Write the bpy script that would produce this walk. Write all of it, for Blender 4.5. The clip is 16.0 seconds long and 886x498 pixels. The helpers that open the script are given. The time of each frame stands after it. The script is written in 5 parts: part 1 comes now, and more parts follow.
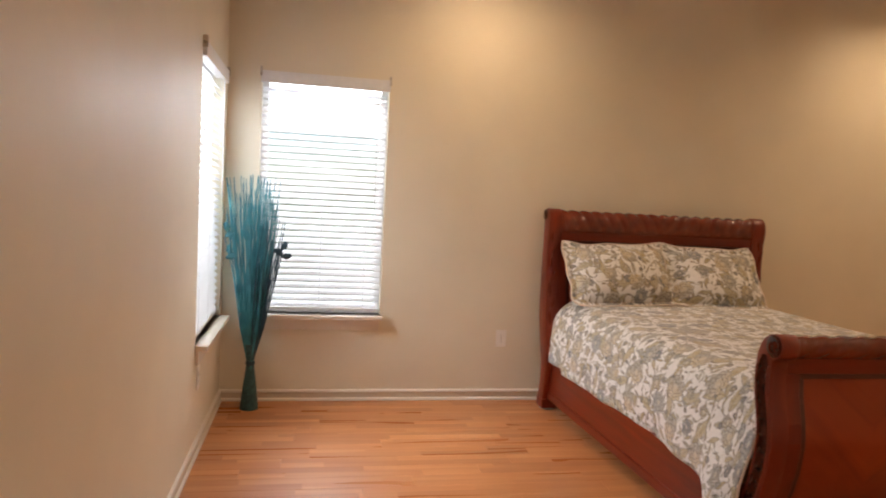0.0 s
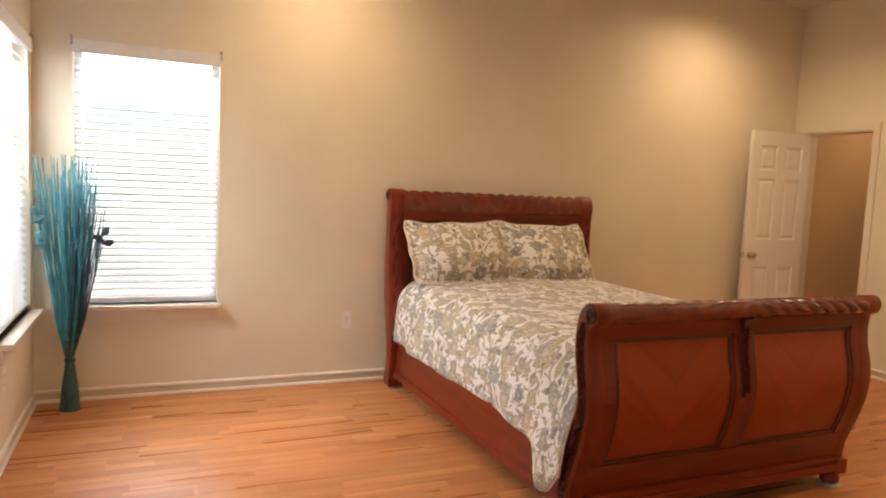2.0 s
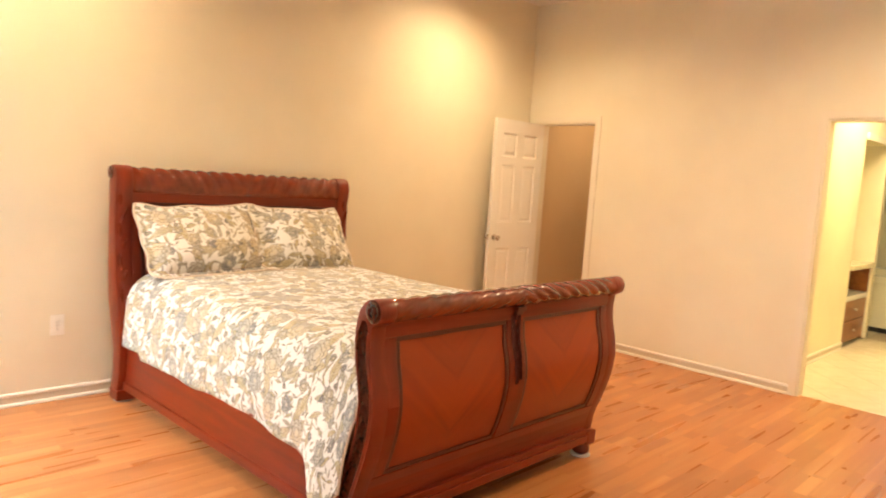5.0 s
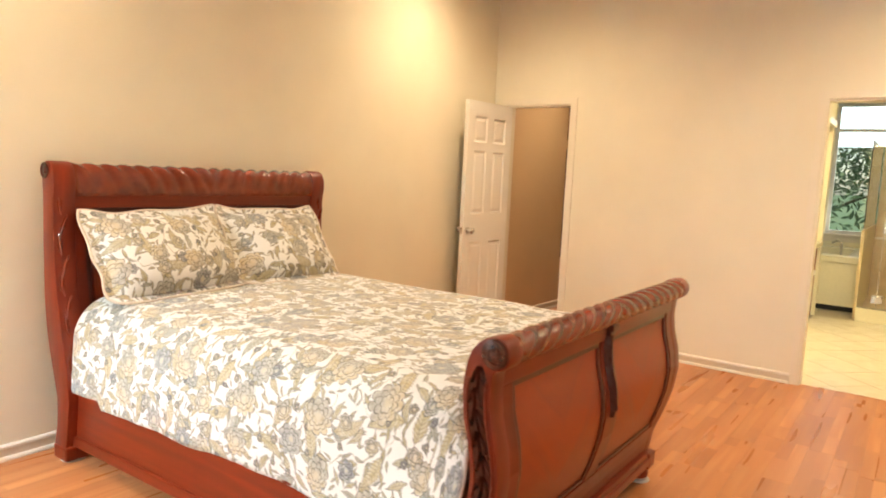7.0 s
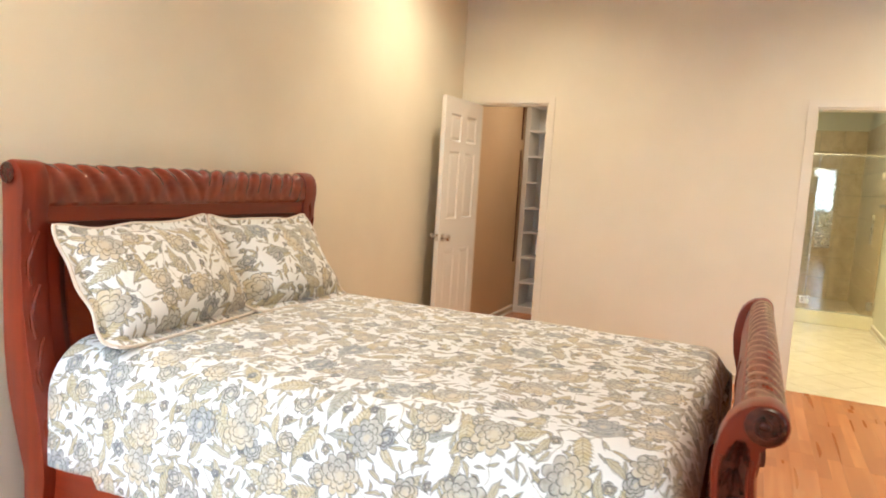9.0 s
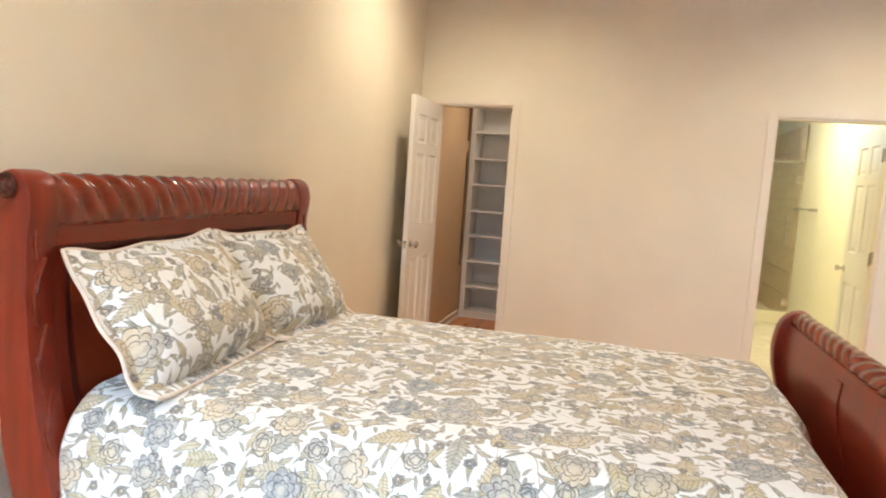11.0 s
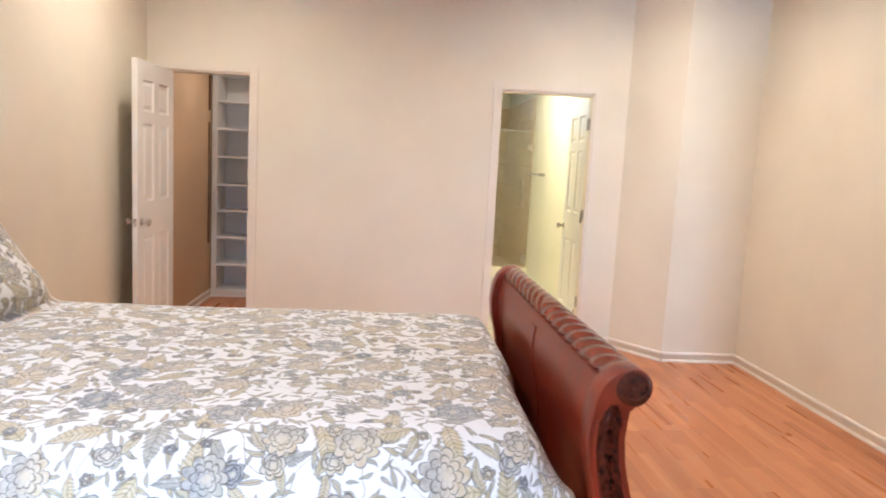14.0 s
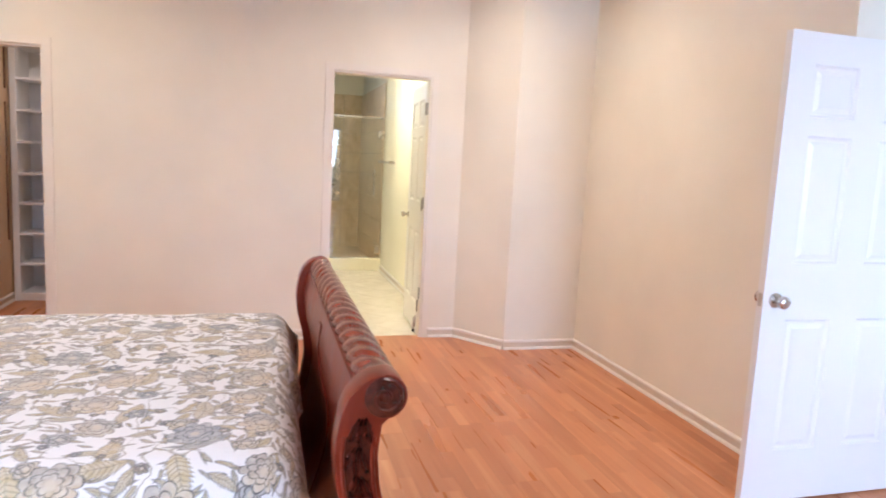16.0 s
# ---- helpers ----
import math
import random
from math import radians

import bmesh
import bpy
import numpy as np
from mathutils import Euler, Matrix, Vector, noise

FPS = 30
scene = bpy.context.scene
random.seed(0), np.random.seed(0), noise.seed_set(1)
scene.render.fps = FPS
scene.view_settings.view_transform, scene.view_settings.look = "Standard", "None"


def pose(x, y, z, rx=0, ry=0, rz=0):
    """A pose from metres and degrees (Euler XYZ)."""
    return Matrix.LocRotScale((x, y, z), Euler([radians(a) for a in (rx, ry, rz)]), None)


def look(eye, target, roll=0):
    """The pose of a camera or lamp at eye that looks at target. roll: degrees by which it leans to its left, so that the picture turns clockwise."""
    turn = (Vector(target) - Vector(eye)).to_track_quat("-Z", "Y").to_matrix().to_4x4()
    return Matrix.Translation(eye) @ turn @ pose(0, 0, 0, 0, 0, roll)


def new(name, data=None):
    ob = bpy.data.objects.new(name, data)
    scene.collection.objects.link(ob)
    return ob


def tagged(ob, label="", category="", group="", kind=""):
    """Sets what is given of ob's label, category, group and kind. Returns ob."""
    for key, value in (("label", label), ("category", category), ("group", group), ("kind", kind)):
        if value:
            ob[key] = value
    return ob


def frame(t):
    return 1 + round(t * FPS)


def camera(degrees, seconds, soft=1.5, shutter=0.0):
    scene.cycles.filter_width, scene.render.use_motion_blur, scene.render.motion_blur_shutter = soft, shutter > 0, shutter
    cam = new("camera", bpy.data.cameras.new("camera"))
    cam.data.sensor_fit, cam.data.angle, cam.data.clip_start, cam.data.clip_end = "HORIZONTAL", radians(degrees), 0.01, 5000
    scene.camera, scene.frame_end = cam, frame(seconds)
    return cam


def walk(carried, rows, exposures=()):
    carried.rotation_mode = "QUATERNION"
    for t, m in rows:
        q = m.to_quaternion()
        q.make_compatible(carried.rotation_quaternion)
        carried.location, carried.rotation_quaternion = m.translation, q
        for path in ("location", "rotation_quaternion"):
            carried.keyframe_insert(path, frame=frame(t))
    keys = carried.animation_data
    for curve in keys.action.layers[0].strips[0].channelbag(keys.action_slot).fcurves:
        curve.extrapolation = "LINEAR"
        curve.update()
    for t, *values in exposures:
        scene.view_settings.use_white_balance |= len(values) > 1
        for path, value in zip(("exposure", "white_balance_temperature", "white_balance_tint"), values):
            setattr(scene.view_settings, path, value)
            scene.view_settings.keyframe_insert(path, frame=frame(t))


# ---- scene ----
cam = camera(66.4, 16.0, soft=1.8, shutter=0.5)
PATH = [
    (0, (-5.55, -4.575, 1.406), (-5.17, -2.617, 1.258), 3.0),
    (0.5, (-5.536, -4.59, 1.41), (-5.045, -2.658, 1.248), 2.8),
    (1, (-5.519, -4.602, 1.412), (-4.914, -2.703, 1.244), 2.9),
    (1.5, (-5.49, -4.596, 1.407), (-4.785, -2.733, 1.236), 2.7),
    (2, (-5.46, -4.587, 1.404), (-4.675, -2.757, 1.222), 2.6),
    (2.5, (-5.425, -4.591, 1.402), (-4.556, -2.8, 1.21), 2.9),
    (3, (-5.392, -4.592, 1.403), (-4.432, -2.848, 1.207), 3.2),
    (3.5, (-5.336, -4.573, 1.396), (-4.304, -2.871, 1.204), 3.2),
    (4, (-5.269, -4.522, 1.397), (-4.188, -2.85, 1.205), 3.8),
    (4.5, (-5.307, -4.39, 1.402), (-4.084, -2.82, 1.207), 4.6),
    (5, (-5.399, -4.229, 1.404), (-3.98, -2.833, 1.208), 3.9),
    (5.2, (-5.4, -4.162, 1.403), (-3.943, -2.806, 1.201), 3.7),
    (7.3, (-5.412, -3.195, 1.408), (-3.786, -2.052, 1.184), 2.7),
    (7.5, (-5.395, -3.116, 1.403), (-3.793, -1.941, 1.174), 2.6),
    (8, (-5.366, -2.898, 1.409), (-3.749, -1.742, 1.191), 3.2),
    (8.5, (-5.396, -2.663, 1.415), (-3.692, -1.638, 1.205), 4.0),
    (8.7, (-5.423, -2.548, 1.413), (-3.668, -1.613, 1.199), 3.8),
    (10.8, (-5.404, -1.698, 1.43), (-3.493, -1.143, 1.23), 3.9),
    (11, (-5.412, -1.678, 1.432), (-3.486, -1.178, 1.225), 4.0),
    (11.5, (-5.417, -1.657, 1.431), (-3.458, -1.318, 1.212), 4.3),
    (12, (-5.406, -1.652, 1.429), (-3.429, -1.456, 1.2), 4.8),
    (12.5, (-5.406, -1.681, 1.432), (-3.421, -1.608, 1.194), 4.6),
    (13, (-5.402, -1.725, 1.433), (-3.417, -1.741, 1.192), 4.0),
    (13.5, (-5.39, -1.788, 1.429), (-3.407, -1.878, 1.187), 3.5),
    (14, (-5.376, -1.862, 1.428), (-3.398, -2.024, 1.181), 3.0),
    (14.5, (-5.365, -1.932, 1.425), (-3.397, -2.178, 1.169), 2.9),
    (15, (-5.343, -2.028, 1.423), (-3.389, -2.36, 1.158), 2.7),
    (15.5, (-5.281, -2.137, 1.416), (-3.342, -2.557, 1.163), 2.9),
    (16, (-5.176, -2.198, 1.405), (-3.261, -2.718, 1.151), 3.0),
]
EXPOSURES = [(0, -0.50, 7050, 16), (1.5, -0.28, 7250, 16), (3.0, 0.12, 7600, 14), (4.0, 0.43, 7550, 12), (5, 0.78, 7550, 9), (8, 0.73, 5860, 2), (11, 0.62, 5280, 1),
             (12.5, 0.57, 5080, 5), (14.5, 0.68, 4770, 9), (16, 0.68, 4740, 13)]
walk(cam, [(t, look(eye, target, roll)) for t, eye, target, roll in PATH], EXPOSURES)

# ---- plan, metres ----
WEST, NORTH, EAST = -6.117, 0.0, 0.0
SOUTH, BACK = -4.604, -6.4        # south wall of the sleeping part, back wall of the entry part
ENTRY_X = -2.769                  # return wall that holds the entry door
CEIL = 3.17
DOOR_H = 2.04
WT = 0.12                        # wall thickness
CL_Y0, CL_Y1 = -0.773, -0.14     # closet opening
BA_Y0, BA_Y1 = -3.451, -2.690     # bathroom opening
CHAM_Y, BUMP_X, BUMP_Y = -3.72, -0.404, -4.012

# ---- world and light ----
world = bpy.data.worlds.new("sky")
scene.world = world
world.use_nodes = True
sky = world.node_tree.nodes.new("ShaderNodeTexSky")
sky.sky_type, sky.sun_disc = "NISHITA", False
sky.sun_elevation, sky.sun_rotation = radians(58), radians(170)
world.node_tree.links.new(sky.outputs[0], world.node_tree.nodes["Background"].inputs[0])
world.node_tree.nodes["Background"].inputs[1].default_value = 0.12
sun = new("sun", bpy.data.lights.new("sun", "SUN"))
sun.data.energy, sun.data.angle, sun.data.color = 5.0, radians(0.6), (1, 0.95, 0.88)
sun.matrix_world = look((0.8, -4.0, 8.0), (0, 0, 0))

DAY = (0.80, 0.90, 1.0)
WARM = (1.0, 0.73, 0.455)


def day_lamp(name, eye, target, w, h, watts):
    """Sky light that enters through a window's opening."""
    ob = new(name, bpy.data.lights.new(name, "AREA"))
    ob.data.shape, ob.data.size, ob.data.size_y = "RECTANGLE", w, h
    ob.data.energy, ob.data.color = watts, DAY
    ob.matrix_world = look(eye, target)
    return ob


day_lamp("daylight_north", (-5.495, 0.75, 2.35), (-5.495, 0.0, 1.45), 1.1, 1.3, 190)
day_lamp("daylight_west", (-6.87, -0.50, 2.35), (-6.12, -0.50, 1.45), 1.1, 1.3, 210)
day_lamp("daylight_entry", (-7.20, -3.75, 1.75), (-5.30, -4.65, 1.30), 1.0, 1.3, 80)
day_lamp("daylight_bath", (5.62, -2.57, 2.45), (4.6, -2.57, 2.0), 0.9, 0.9, 4)

CANS = [(-1.25, -0.72, 0.87), (-4.45, -0.66, 0.76), (-1.30, -3.42, 1.06), (-4.45, -3.92, 0.34)]
CAN_WATTS = 118
for cx_, cy_, share in CANS:
    ob = new("can_light", bpy.data.lights.new("can_light", "SPOT"))
    ob.data.energy, ob.data.color = CAN_WATTS * share, WARM
    ob.data.spot_size, ob.data.spot_blend, ob.data.shadow_soft_size = radians(156), 1.0, 0.07
    ob.location = (cx_, cy_, CEIL - 0.03)
ob = new("bath_lamp", bpy.data.lights.new("bath_lamp", "AREA"))
ob.data.shape, ob.data.size, ob.data.energy, ob.data.color = "DISK", 1.0, 33, (1.0, 0.80, 0.45)
ob.location = (1.7, -2.85, 2.70)

# unseen lamp added to brighten the inside of the closet
ob = new("closet_fill", bpy.data.lights.new("closet_fill", "AREA"))
ob.data.shape, ob.data.size, ob.data.energy, ob.data.color = "DISK", 0.2, 6, WARM
ob.location = (0.75, -0.75, 2.44)


# ---- material helpers ----
def base_mat(name):
    m = bpy.data.materials.new(name)
    m.use_nodes = True
    return m, m.node_tree, m.node_tree.nodes["Principled BSDF"]


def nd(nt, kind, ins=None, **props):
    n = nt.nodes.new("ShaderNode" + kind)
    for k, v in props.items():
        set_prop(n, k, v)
    for k, v in (ins or {}).items():
        s = n.inputs[k]
        if isinstance(v, bpy.types.NodeSocket):
            nt.links.new(v, s)
        else:
            s.default_value = v
    return n


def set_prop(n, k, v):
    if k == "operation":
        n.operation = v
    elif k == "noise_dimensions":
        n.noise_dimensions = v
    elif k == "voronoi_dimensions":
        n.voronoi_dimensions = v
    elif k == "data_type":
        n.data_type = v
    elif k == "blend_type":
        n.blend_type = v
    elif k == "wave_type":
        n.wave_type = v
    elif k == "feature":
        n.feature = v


def mth(nt, op, a, b=0.0, c=0.0):
    return nd(nt, "Math", {0: a, 1: b, 2: c}, operation=op).outputs[0]


def mix(nt, f, a, b, how="MIX"):
    n = nd(nt, "Mix", {0: f, 6: a, 7: b}, data_type="RGBA", blend_type=how)
    return n.outputs[2]


def ramp(nt, f, stops):
    n = nt.nodes.new("ShaderNodeValToRGB")
    nt.links.new(f, n.inputs[0])
    el = n.color_ramp.elements
    while len(el) < len(stops):
        el.new(0.5)
    for e, (p, c) in zip(el, stops):
        e.position, e.color = p, (*c, 1)
    return n.outputs[0]


def coords(nt, scale=(1, 1, 1), out="Object", shift=None):
    tc = nd(nt, "TexCoord").outputs[out]
    mp = nd(nt, "Mapping", {"Vector": tc, "Scale": scale})
    if shift is not None:
        nt.links.new(shift, mp.inputs["Location"])
    return mp.outputs[0]


def noise_tex(nt, vec, scale, detail=4, rough=0.5, distortion=0.0):
    return nd(nt, "TexNoise", {"Vector": vec, "Scale": scale, "Detail": detail, "Roughness": rough, "Distortion": distortion}).outputs[0]


def bump(nt, bs, h, dist, strength=1.0):
    b = nd(nt, "Bump", {"Height": h, "Distance": dist, "Strength": strength})
    nt.links.new(b.outputs[0], bs.inputs["Normal"])


def paint(name, col, rough=0.5, var=0.05, peel=0.0006, coat=0.0):
    """Rolled wall paint or enamel, with faint marks and orange peel."""
    m, nt, bs = base_mat(name)
    v = coords(nt)
    big, fine = noise_tex(nt, v, 1.7, 3), noise_tex(nt, v, 260, 2)
    lo = tuple(c * (1 - var) for c in col)
    hi = tuple(min(1, c * (1 + var * 0.6)) for c in col)
    c = ramp(nt, big, [(0.3, lo), (0.7, hi)])
    nt.links.new(c, bs.inputs["Base Color"])
    r = mth(nt, "MULTIPLY_ADD", noise_tex(nt, v, 3.1, 3), 0.14, rough - 0.07)
    nt.links.new(r, bs.inputs["Roughness"])
    bs.inputs["Coat Weight"].default_value = coat
    bump(nt, bs, fine, peel, 0.6)
    return m


def plain(name, col, rough=0.5, metal=0.0, var=0.08, scale=30):
    m, nt, bs = base_mat(name)
    n = noise_tex(nt, coords(nt), scale, 4)
    c = ramp(nt, n, [(0.3, tuple(x * (1 - var) for x in col)), (0.7, tuple(min(1, x * (1 + var)) for x in col))])
    nt.links.new(c, bs.inputs["Base Color"])
    bs.inputs["Metallic"].default_value = metal
    nt.links.new(mth(nt, "MULTIPLY_ADD", n, 0.12, rough - 0.06), bs.inputs["Roughness"])
    return m


def wood(name, dark, light, axis=0, rough=0.3, coat=0.5, grain=1.0, chevron=0):
    """Stained, varnished wood with grain along one axis, or slanting veneer."""
    m, nt, bs = base_mat(name)
    v = coords(nt)
    if chevron:
        sep = nd(nt, "SeparateXYZ", {0: v})
        slant = mth(nt, "ADD", mth(nt, "MULTIPLY", sep.outputs[2], 0.7), mth(nt, "MULTIPLY", mth(nt, "ABSOLUTE", sep.outputs[0]), -0.7 * chevron))
        along = mth(nt, "ADD", mth(nt, "MULTIPLY", sep.outputs[2], 0.7), mth(nt, "MULTIPLY", mth(nt, "ABSOLUTE", sep.outputs[0]), 0.7 * chevron))
        v = nd(nt, "CombineXYZ", {0: mth(nt, "MULTIPLY", along, 0.8), 1: mth(nt, "MULTIPLY", slant, 7.0), 2: sep.outputs[1]}).outputs[0]
        g = noise_tex(nt, v, 2.2, 2.5, 0.5, 0.8)
    else:
        s = [9.0 * grain] * 3
        s[axis] = 0.7 * grain
        v = nd(nt, "Mapping", {"Vector": v, "Scale": tuple(s)}).outputs[0]
        g = noise_tex(nt, v, 2.2, 4, 0.5, 0.5)
    c = ramp(nt, g, [(0.25, dark), (0.75, light)])
    cloud = noise_tex(nt, coords(nt), 5.0, 3)
    c = mix(nt, mth(nt, "MULTIPLY", cloud, 0.35), c, (*dark, 1))
    nt.links.new(c, bs.inputs["Base Color"])
    nt.links.new(mth(nt, "MULTIPLY_ADD", g, 0.16, rough - 0.08), bs.inputs["Roughness"])
    bs.inputs["Coat Weight"].default_value, bs.inputs["Coat Roughness"].default_value = coat, 0.16
    bs.inputs["Specular IOR Level"].default_value = 0.35
    bump(nt, bs, g, 0.0001, 0.05)
    return m


def plank_mat():
    """Laminate board printed with shorter strips of differing tone and soft long grain."""
    m, nt, bs = base_mat("laminate_plank")
    rnd = nd(nt, "ObjectInfo").outputs["Random"]
    sep = nd(nt, "SeparateXYZ", {0: nd(nt, "TexCoord").outputs["Object"]})
    strip = mth(nt, "GREATER_THAN", sep.outputs[1], 0.0)
    start = mth(nt, "MULTIPLY_ADD", strip, 0.43, mth(nt, "MULTIPLY", rnd, 7.0))
    block = mth(nt, "FLOOR", mth(nt, "MULTIPLY_ADD", sep.outputs[0], 1.45, start))
    pick = nd(nt, "TexWhiteNoise", {"Vector": nd(nt, "CombineXYZ", {0: block, 1: mth(nt, "MULTIPLY", rnd, 53.0), 2: strip}).outputs[0]}).outputs["Value"]
    off = nd(nt, "CombineXYZ", {0: mth(nt, "MULTIPLY", pick, 37.0), 1: mth(nt, "MULTIPLY", pick, 91.0), 2: 0.0}).outputs[0]
    g = noise_tex(nt, coords(nt, (0.45, 7.0, 1.0), shift=off), 2.2, 1.5, 0.4, 0.6)
    fine = noise_tex(nt, coords(nt, (1.5, 45.0, 1.0), shift=off), 2.5, 3, 0.6)
    c = ramp(nt, g, [(0.30, (0.440, 0.168, 0.060)), (0.45, (0.455, 0.177, 0.065)), (0.56, (0.485, 0.200, 0.077)), (0.70, (0.54, 0.246, 0.104))])
    c = mix(nt, mth(nt, "MULTIPLY", fine, 0.12), c, (0.33, 0.115, 0.042, 1))
    tone = ramp(nt, pick, [(0.0, (0.84, 0.78, 0.74)), (0.5, (0.98, 0.95, 0.92)), (1.0, (1.15, 1.17, 1.18))])
    c = mix(nt, 1.0, c, tone, "MULTIPLY")
    nt.links.new(c, bs.inputs["Base Color"])
    nt.links.new(mth(nt, "MULTIPLY_ADD", g, 0.10, 0.24), bs.inputs["Roughness"])
    bs.inputs["Specular IOR Level"].default_value = 0.4
    return m


def quilt_mat(name):
    """White cotton printed with tan and slate flowers, leaves and vines, laid out on the cloth in metres."""
    m, nt, bs = base_mat(name)
    uv = nd(nt, "TexCoord").outputs["UV"]
    warp = nd(nt, "TexNoise", {"Vector": uv, "Scale": 18.0, "Detail": 2.0}).outputs["Color"]
    warp = nd(nt, "VectorMath", {0: warp, 1: (0.5, 0.5, 0.5)}, operation="SUBTRACT").outputs[0]
    warp = nd(nt, "VectorMath", {0: warp, 1: (0.022, 0.022, 0.0)}, operation="MULTIPLY").outputs[0]
    co = nd(nt, "VectorMath", {0: uv, 1: warp}, operation="ADD").outputs[0]
    co = nd(nt, "VectorMath", {0: co, 1: (1.0, 1.0, 0.0)}, operation="MULTIPLY").outputs[0]

    def cell(scale, seed, loose=0.7):
        shifted = nd(nt, "VectorMath", {0: co, 1: (seed * 3.17, seed * 1.73, 0.0)}, operation="ADD").outputs[0]
        vo = nd(nt, "TexVoronoi", {"Vector": shifted, "Scale": scale, "Randomness": loose}, voronoi_dimensions="2D")
        d = nd(nt, "VectorMath", {0: shifted, 1: vo.outputs["Position"]}, operation="SUBTRACT").outputs[0]
        s = nd(nt, "SeparateXYZ", {0: d})
        rr = nd(nt, "SeparateColor", {0: vo.outputs["Color"]})
        return s.outputs[0], s.outputs[1], rr.outputs[0], rr.outputs[1], rr.outputs[2]

    def soft(x, edge, width=0.0025):
        return nd(nt, "MapRange", {0: x, 1: edge, 2: edge - width, 3: 0.0, 4: 1.0}).outputs[0]

    def turned(x, y, r):
        a = mth(nt, "MULTIPLY", r, 6.283)
        ca, sa = mth(nt, "COSINE", a), mth(nt, "SINE", a)
        return (mth(nt, "ADD", mth(nt, "MULTIPLY", x, ca), mth(nt, "MULTIPLY", y, sa)),
                mth(nt, "SUBTRACT", mth(nt, "MULTIPLY", y, ca), mth(nt, "MULTIPLY", x, sa)))

    def leaf(scale, seed, half, wide, share, tooth):
        """A toothed, curving leaf with midrib and side veins in a share of the cells."""
        x, y, r1, r2, r3 = cell(scale, seed)
        u, w = turned(x, y, r1)
        bend = mth(nt, "MULTIPLY", mth(nt, "SUBTRACT", r3, 0.5), 0.35 / half)
        w = mth(nt, "ADD", w, mth(nt, "MULTIPLY", mth(nt, "MULTIPLY", u, u), bend))
        q = mth(nt, "DIVIDE", u, half)
        aw = mth(nt, "ABSOLUTE", w)
        taper = mth(nt, "MULTIPLY", mth(nt, "SUBTRACT", 1.0, mth(nt, "MULTIPLY", q, q)), mth(nt, "MULTIPLY_ADD", q, -0.35, 1.0))
        saw = mth(nt, "FRACT", mth(nt, "MULTIPLY", mth(nt, "SUBTRACT", u, mth(nt, "MULTIPLY", aw, 0.7)), 5.5 / half))
        lim = mth(nt, "MULTIPLY", mth(nt, "MULTIPLY", taper, wide), mth(nt, "MULTIPLY_ADD", saw, tooth, 1.0 - tooth * 0.5))
        on = mth(nt, "LESS_THAN", r2, share)
        gap = mth(nt, "SUBTRACT", aw, lim)
        body = mth(nt, "MULTIPLY", soft(gap, 0.0), on)
        rim = mth(nt, "MULTIPLY", soft(mth(nt, "ABSOLUTE", gap), 0.0023), on)
        rib = mth(nt, "MULTIPLY", soft(aw, 0.0017), body)
        line = mth(nt, "MAXIMUM", rim, rib)
        veins = mth(nt, "MULTIPLY", mth(nt, "GREATER_THAN", saw, 0.72), body)
        return body, line, veins, mth(nt, "DIVIDE", r2, share)

    def flower(scale, seed, rad, petals, share):
        """A bloom of overlapping rounded petals in three rings, its lower half cooler than its top."""
        x, y, r1, r2, r3 = cell(scale, seed)
        u, w = turned(x, y, mth(nt, "MULTIPLY", r1, 0.35))
        ang = mth(nt, "ARCTAN2", w, u)
        rr = mth(nt, "SQRT", mth(nt, "ADD", mth(nt, "MULTIPLY", x, x), mth(nt, "MULTIPLY", y, y)))
        on = mth(nt, "LESS_THAN", r2, share)
        line = None
        for ring, k in ((1.0, petals), (0.70, petals - 1.0), (0.42, petals - 2.0)):
            wave = mth(nt, "ABSOLUTE", mth(nt, "COSINE", mth(nt, "MULTIPLY_ADD", ang, k * 0.5, ring * 9.0)))
            lim = mth(nt, "MULTIPLY", mth(nt, "MULTIPLY_ADD", mth(nt, "SQRT", wave), 0.34, 0.66), mth(nt, "MULTIPLY_ADD", r3, rad * 0.35 * ring, rad * 0.8 * ring))
            gap = mth(nt, "SUBTRACT", rr, lim)
            edge = soft(mth(nt, "ABSOLUTE", gap), 0.0028)
            crease = mth(nt, "MULTIPLY", soft(wave, 0.10, 0.08), mth(nt, "MULTIPLY", soft(gap, 0.0), mth(nt, "GREATER_THAN", rr, rad * ring * 0.55)))
            here = mth(nt, "MAXIMUM", edge, mth(nt, "MULTIPLY", crease, 0.8))
            line = here if line is None else mth(nt, "MAXIMUM", line, here)
            if ring == 1.0:
                body = mth(nt, "MULTIPLY", soft(gap, 0.0), on)
        heart = mth(nt, "MULTIPLY", soft(rr, rad * 0.2), on)
        cool = nd(nt, "MapRange", {0: w, 1: rad * 0.35, 2: -rad * 0.45, 3: 0.0, 4: 1.0}).outputs[0]
        return body, mth(nt, "MULTIPLY", line, on), heart, mth(nt, "DIVIDE", r2, share), cool

    col = nd(nt, "RGB").outputs[0]
    col.default_value = (0.80, 0.79, 0.77, 1)
    wash = nd(nt, "MapRange", {0: noise_tex(nt, uv, 45, 3), 1: 0.3, 2: 0.7, 3: 0.40, 4: 0.95}).outputs[0]
    vine = noise_tex(nt, co, 5.0, 1.5)
    vine = soft(mth(nt, "ABSOLUTE", mth(nt, "SUBTRACT", vine, 0.5)), 0.006, 0.004)
    col = mix(nt, mth(nt, "MULTIPLY", vine, 0.75), col, (0.30, 0.27, 0.20, 1))
    TAN, OLIVE, SLATE, INK = (0.52, 0.415, 0.22), (0.41, 0.335, 0.175), (0.23, 0.245, 0.27), (0.060, 0.058, 0.058, 1)
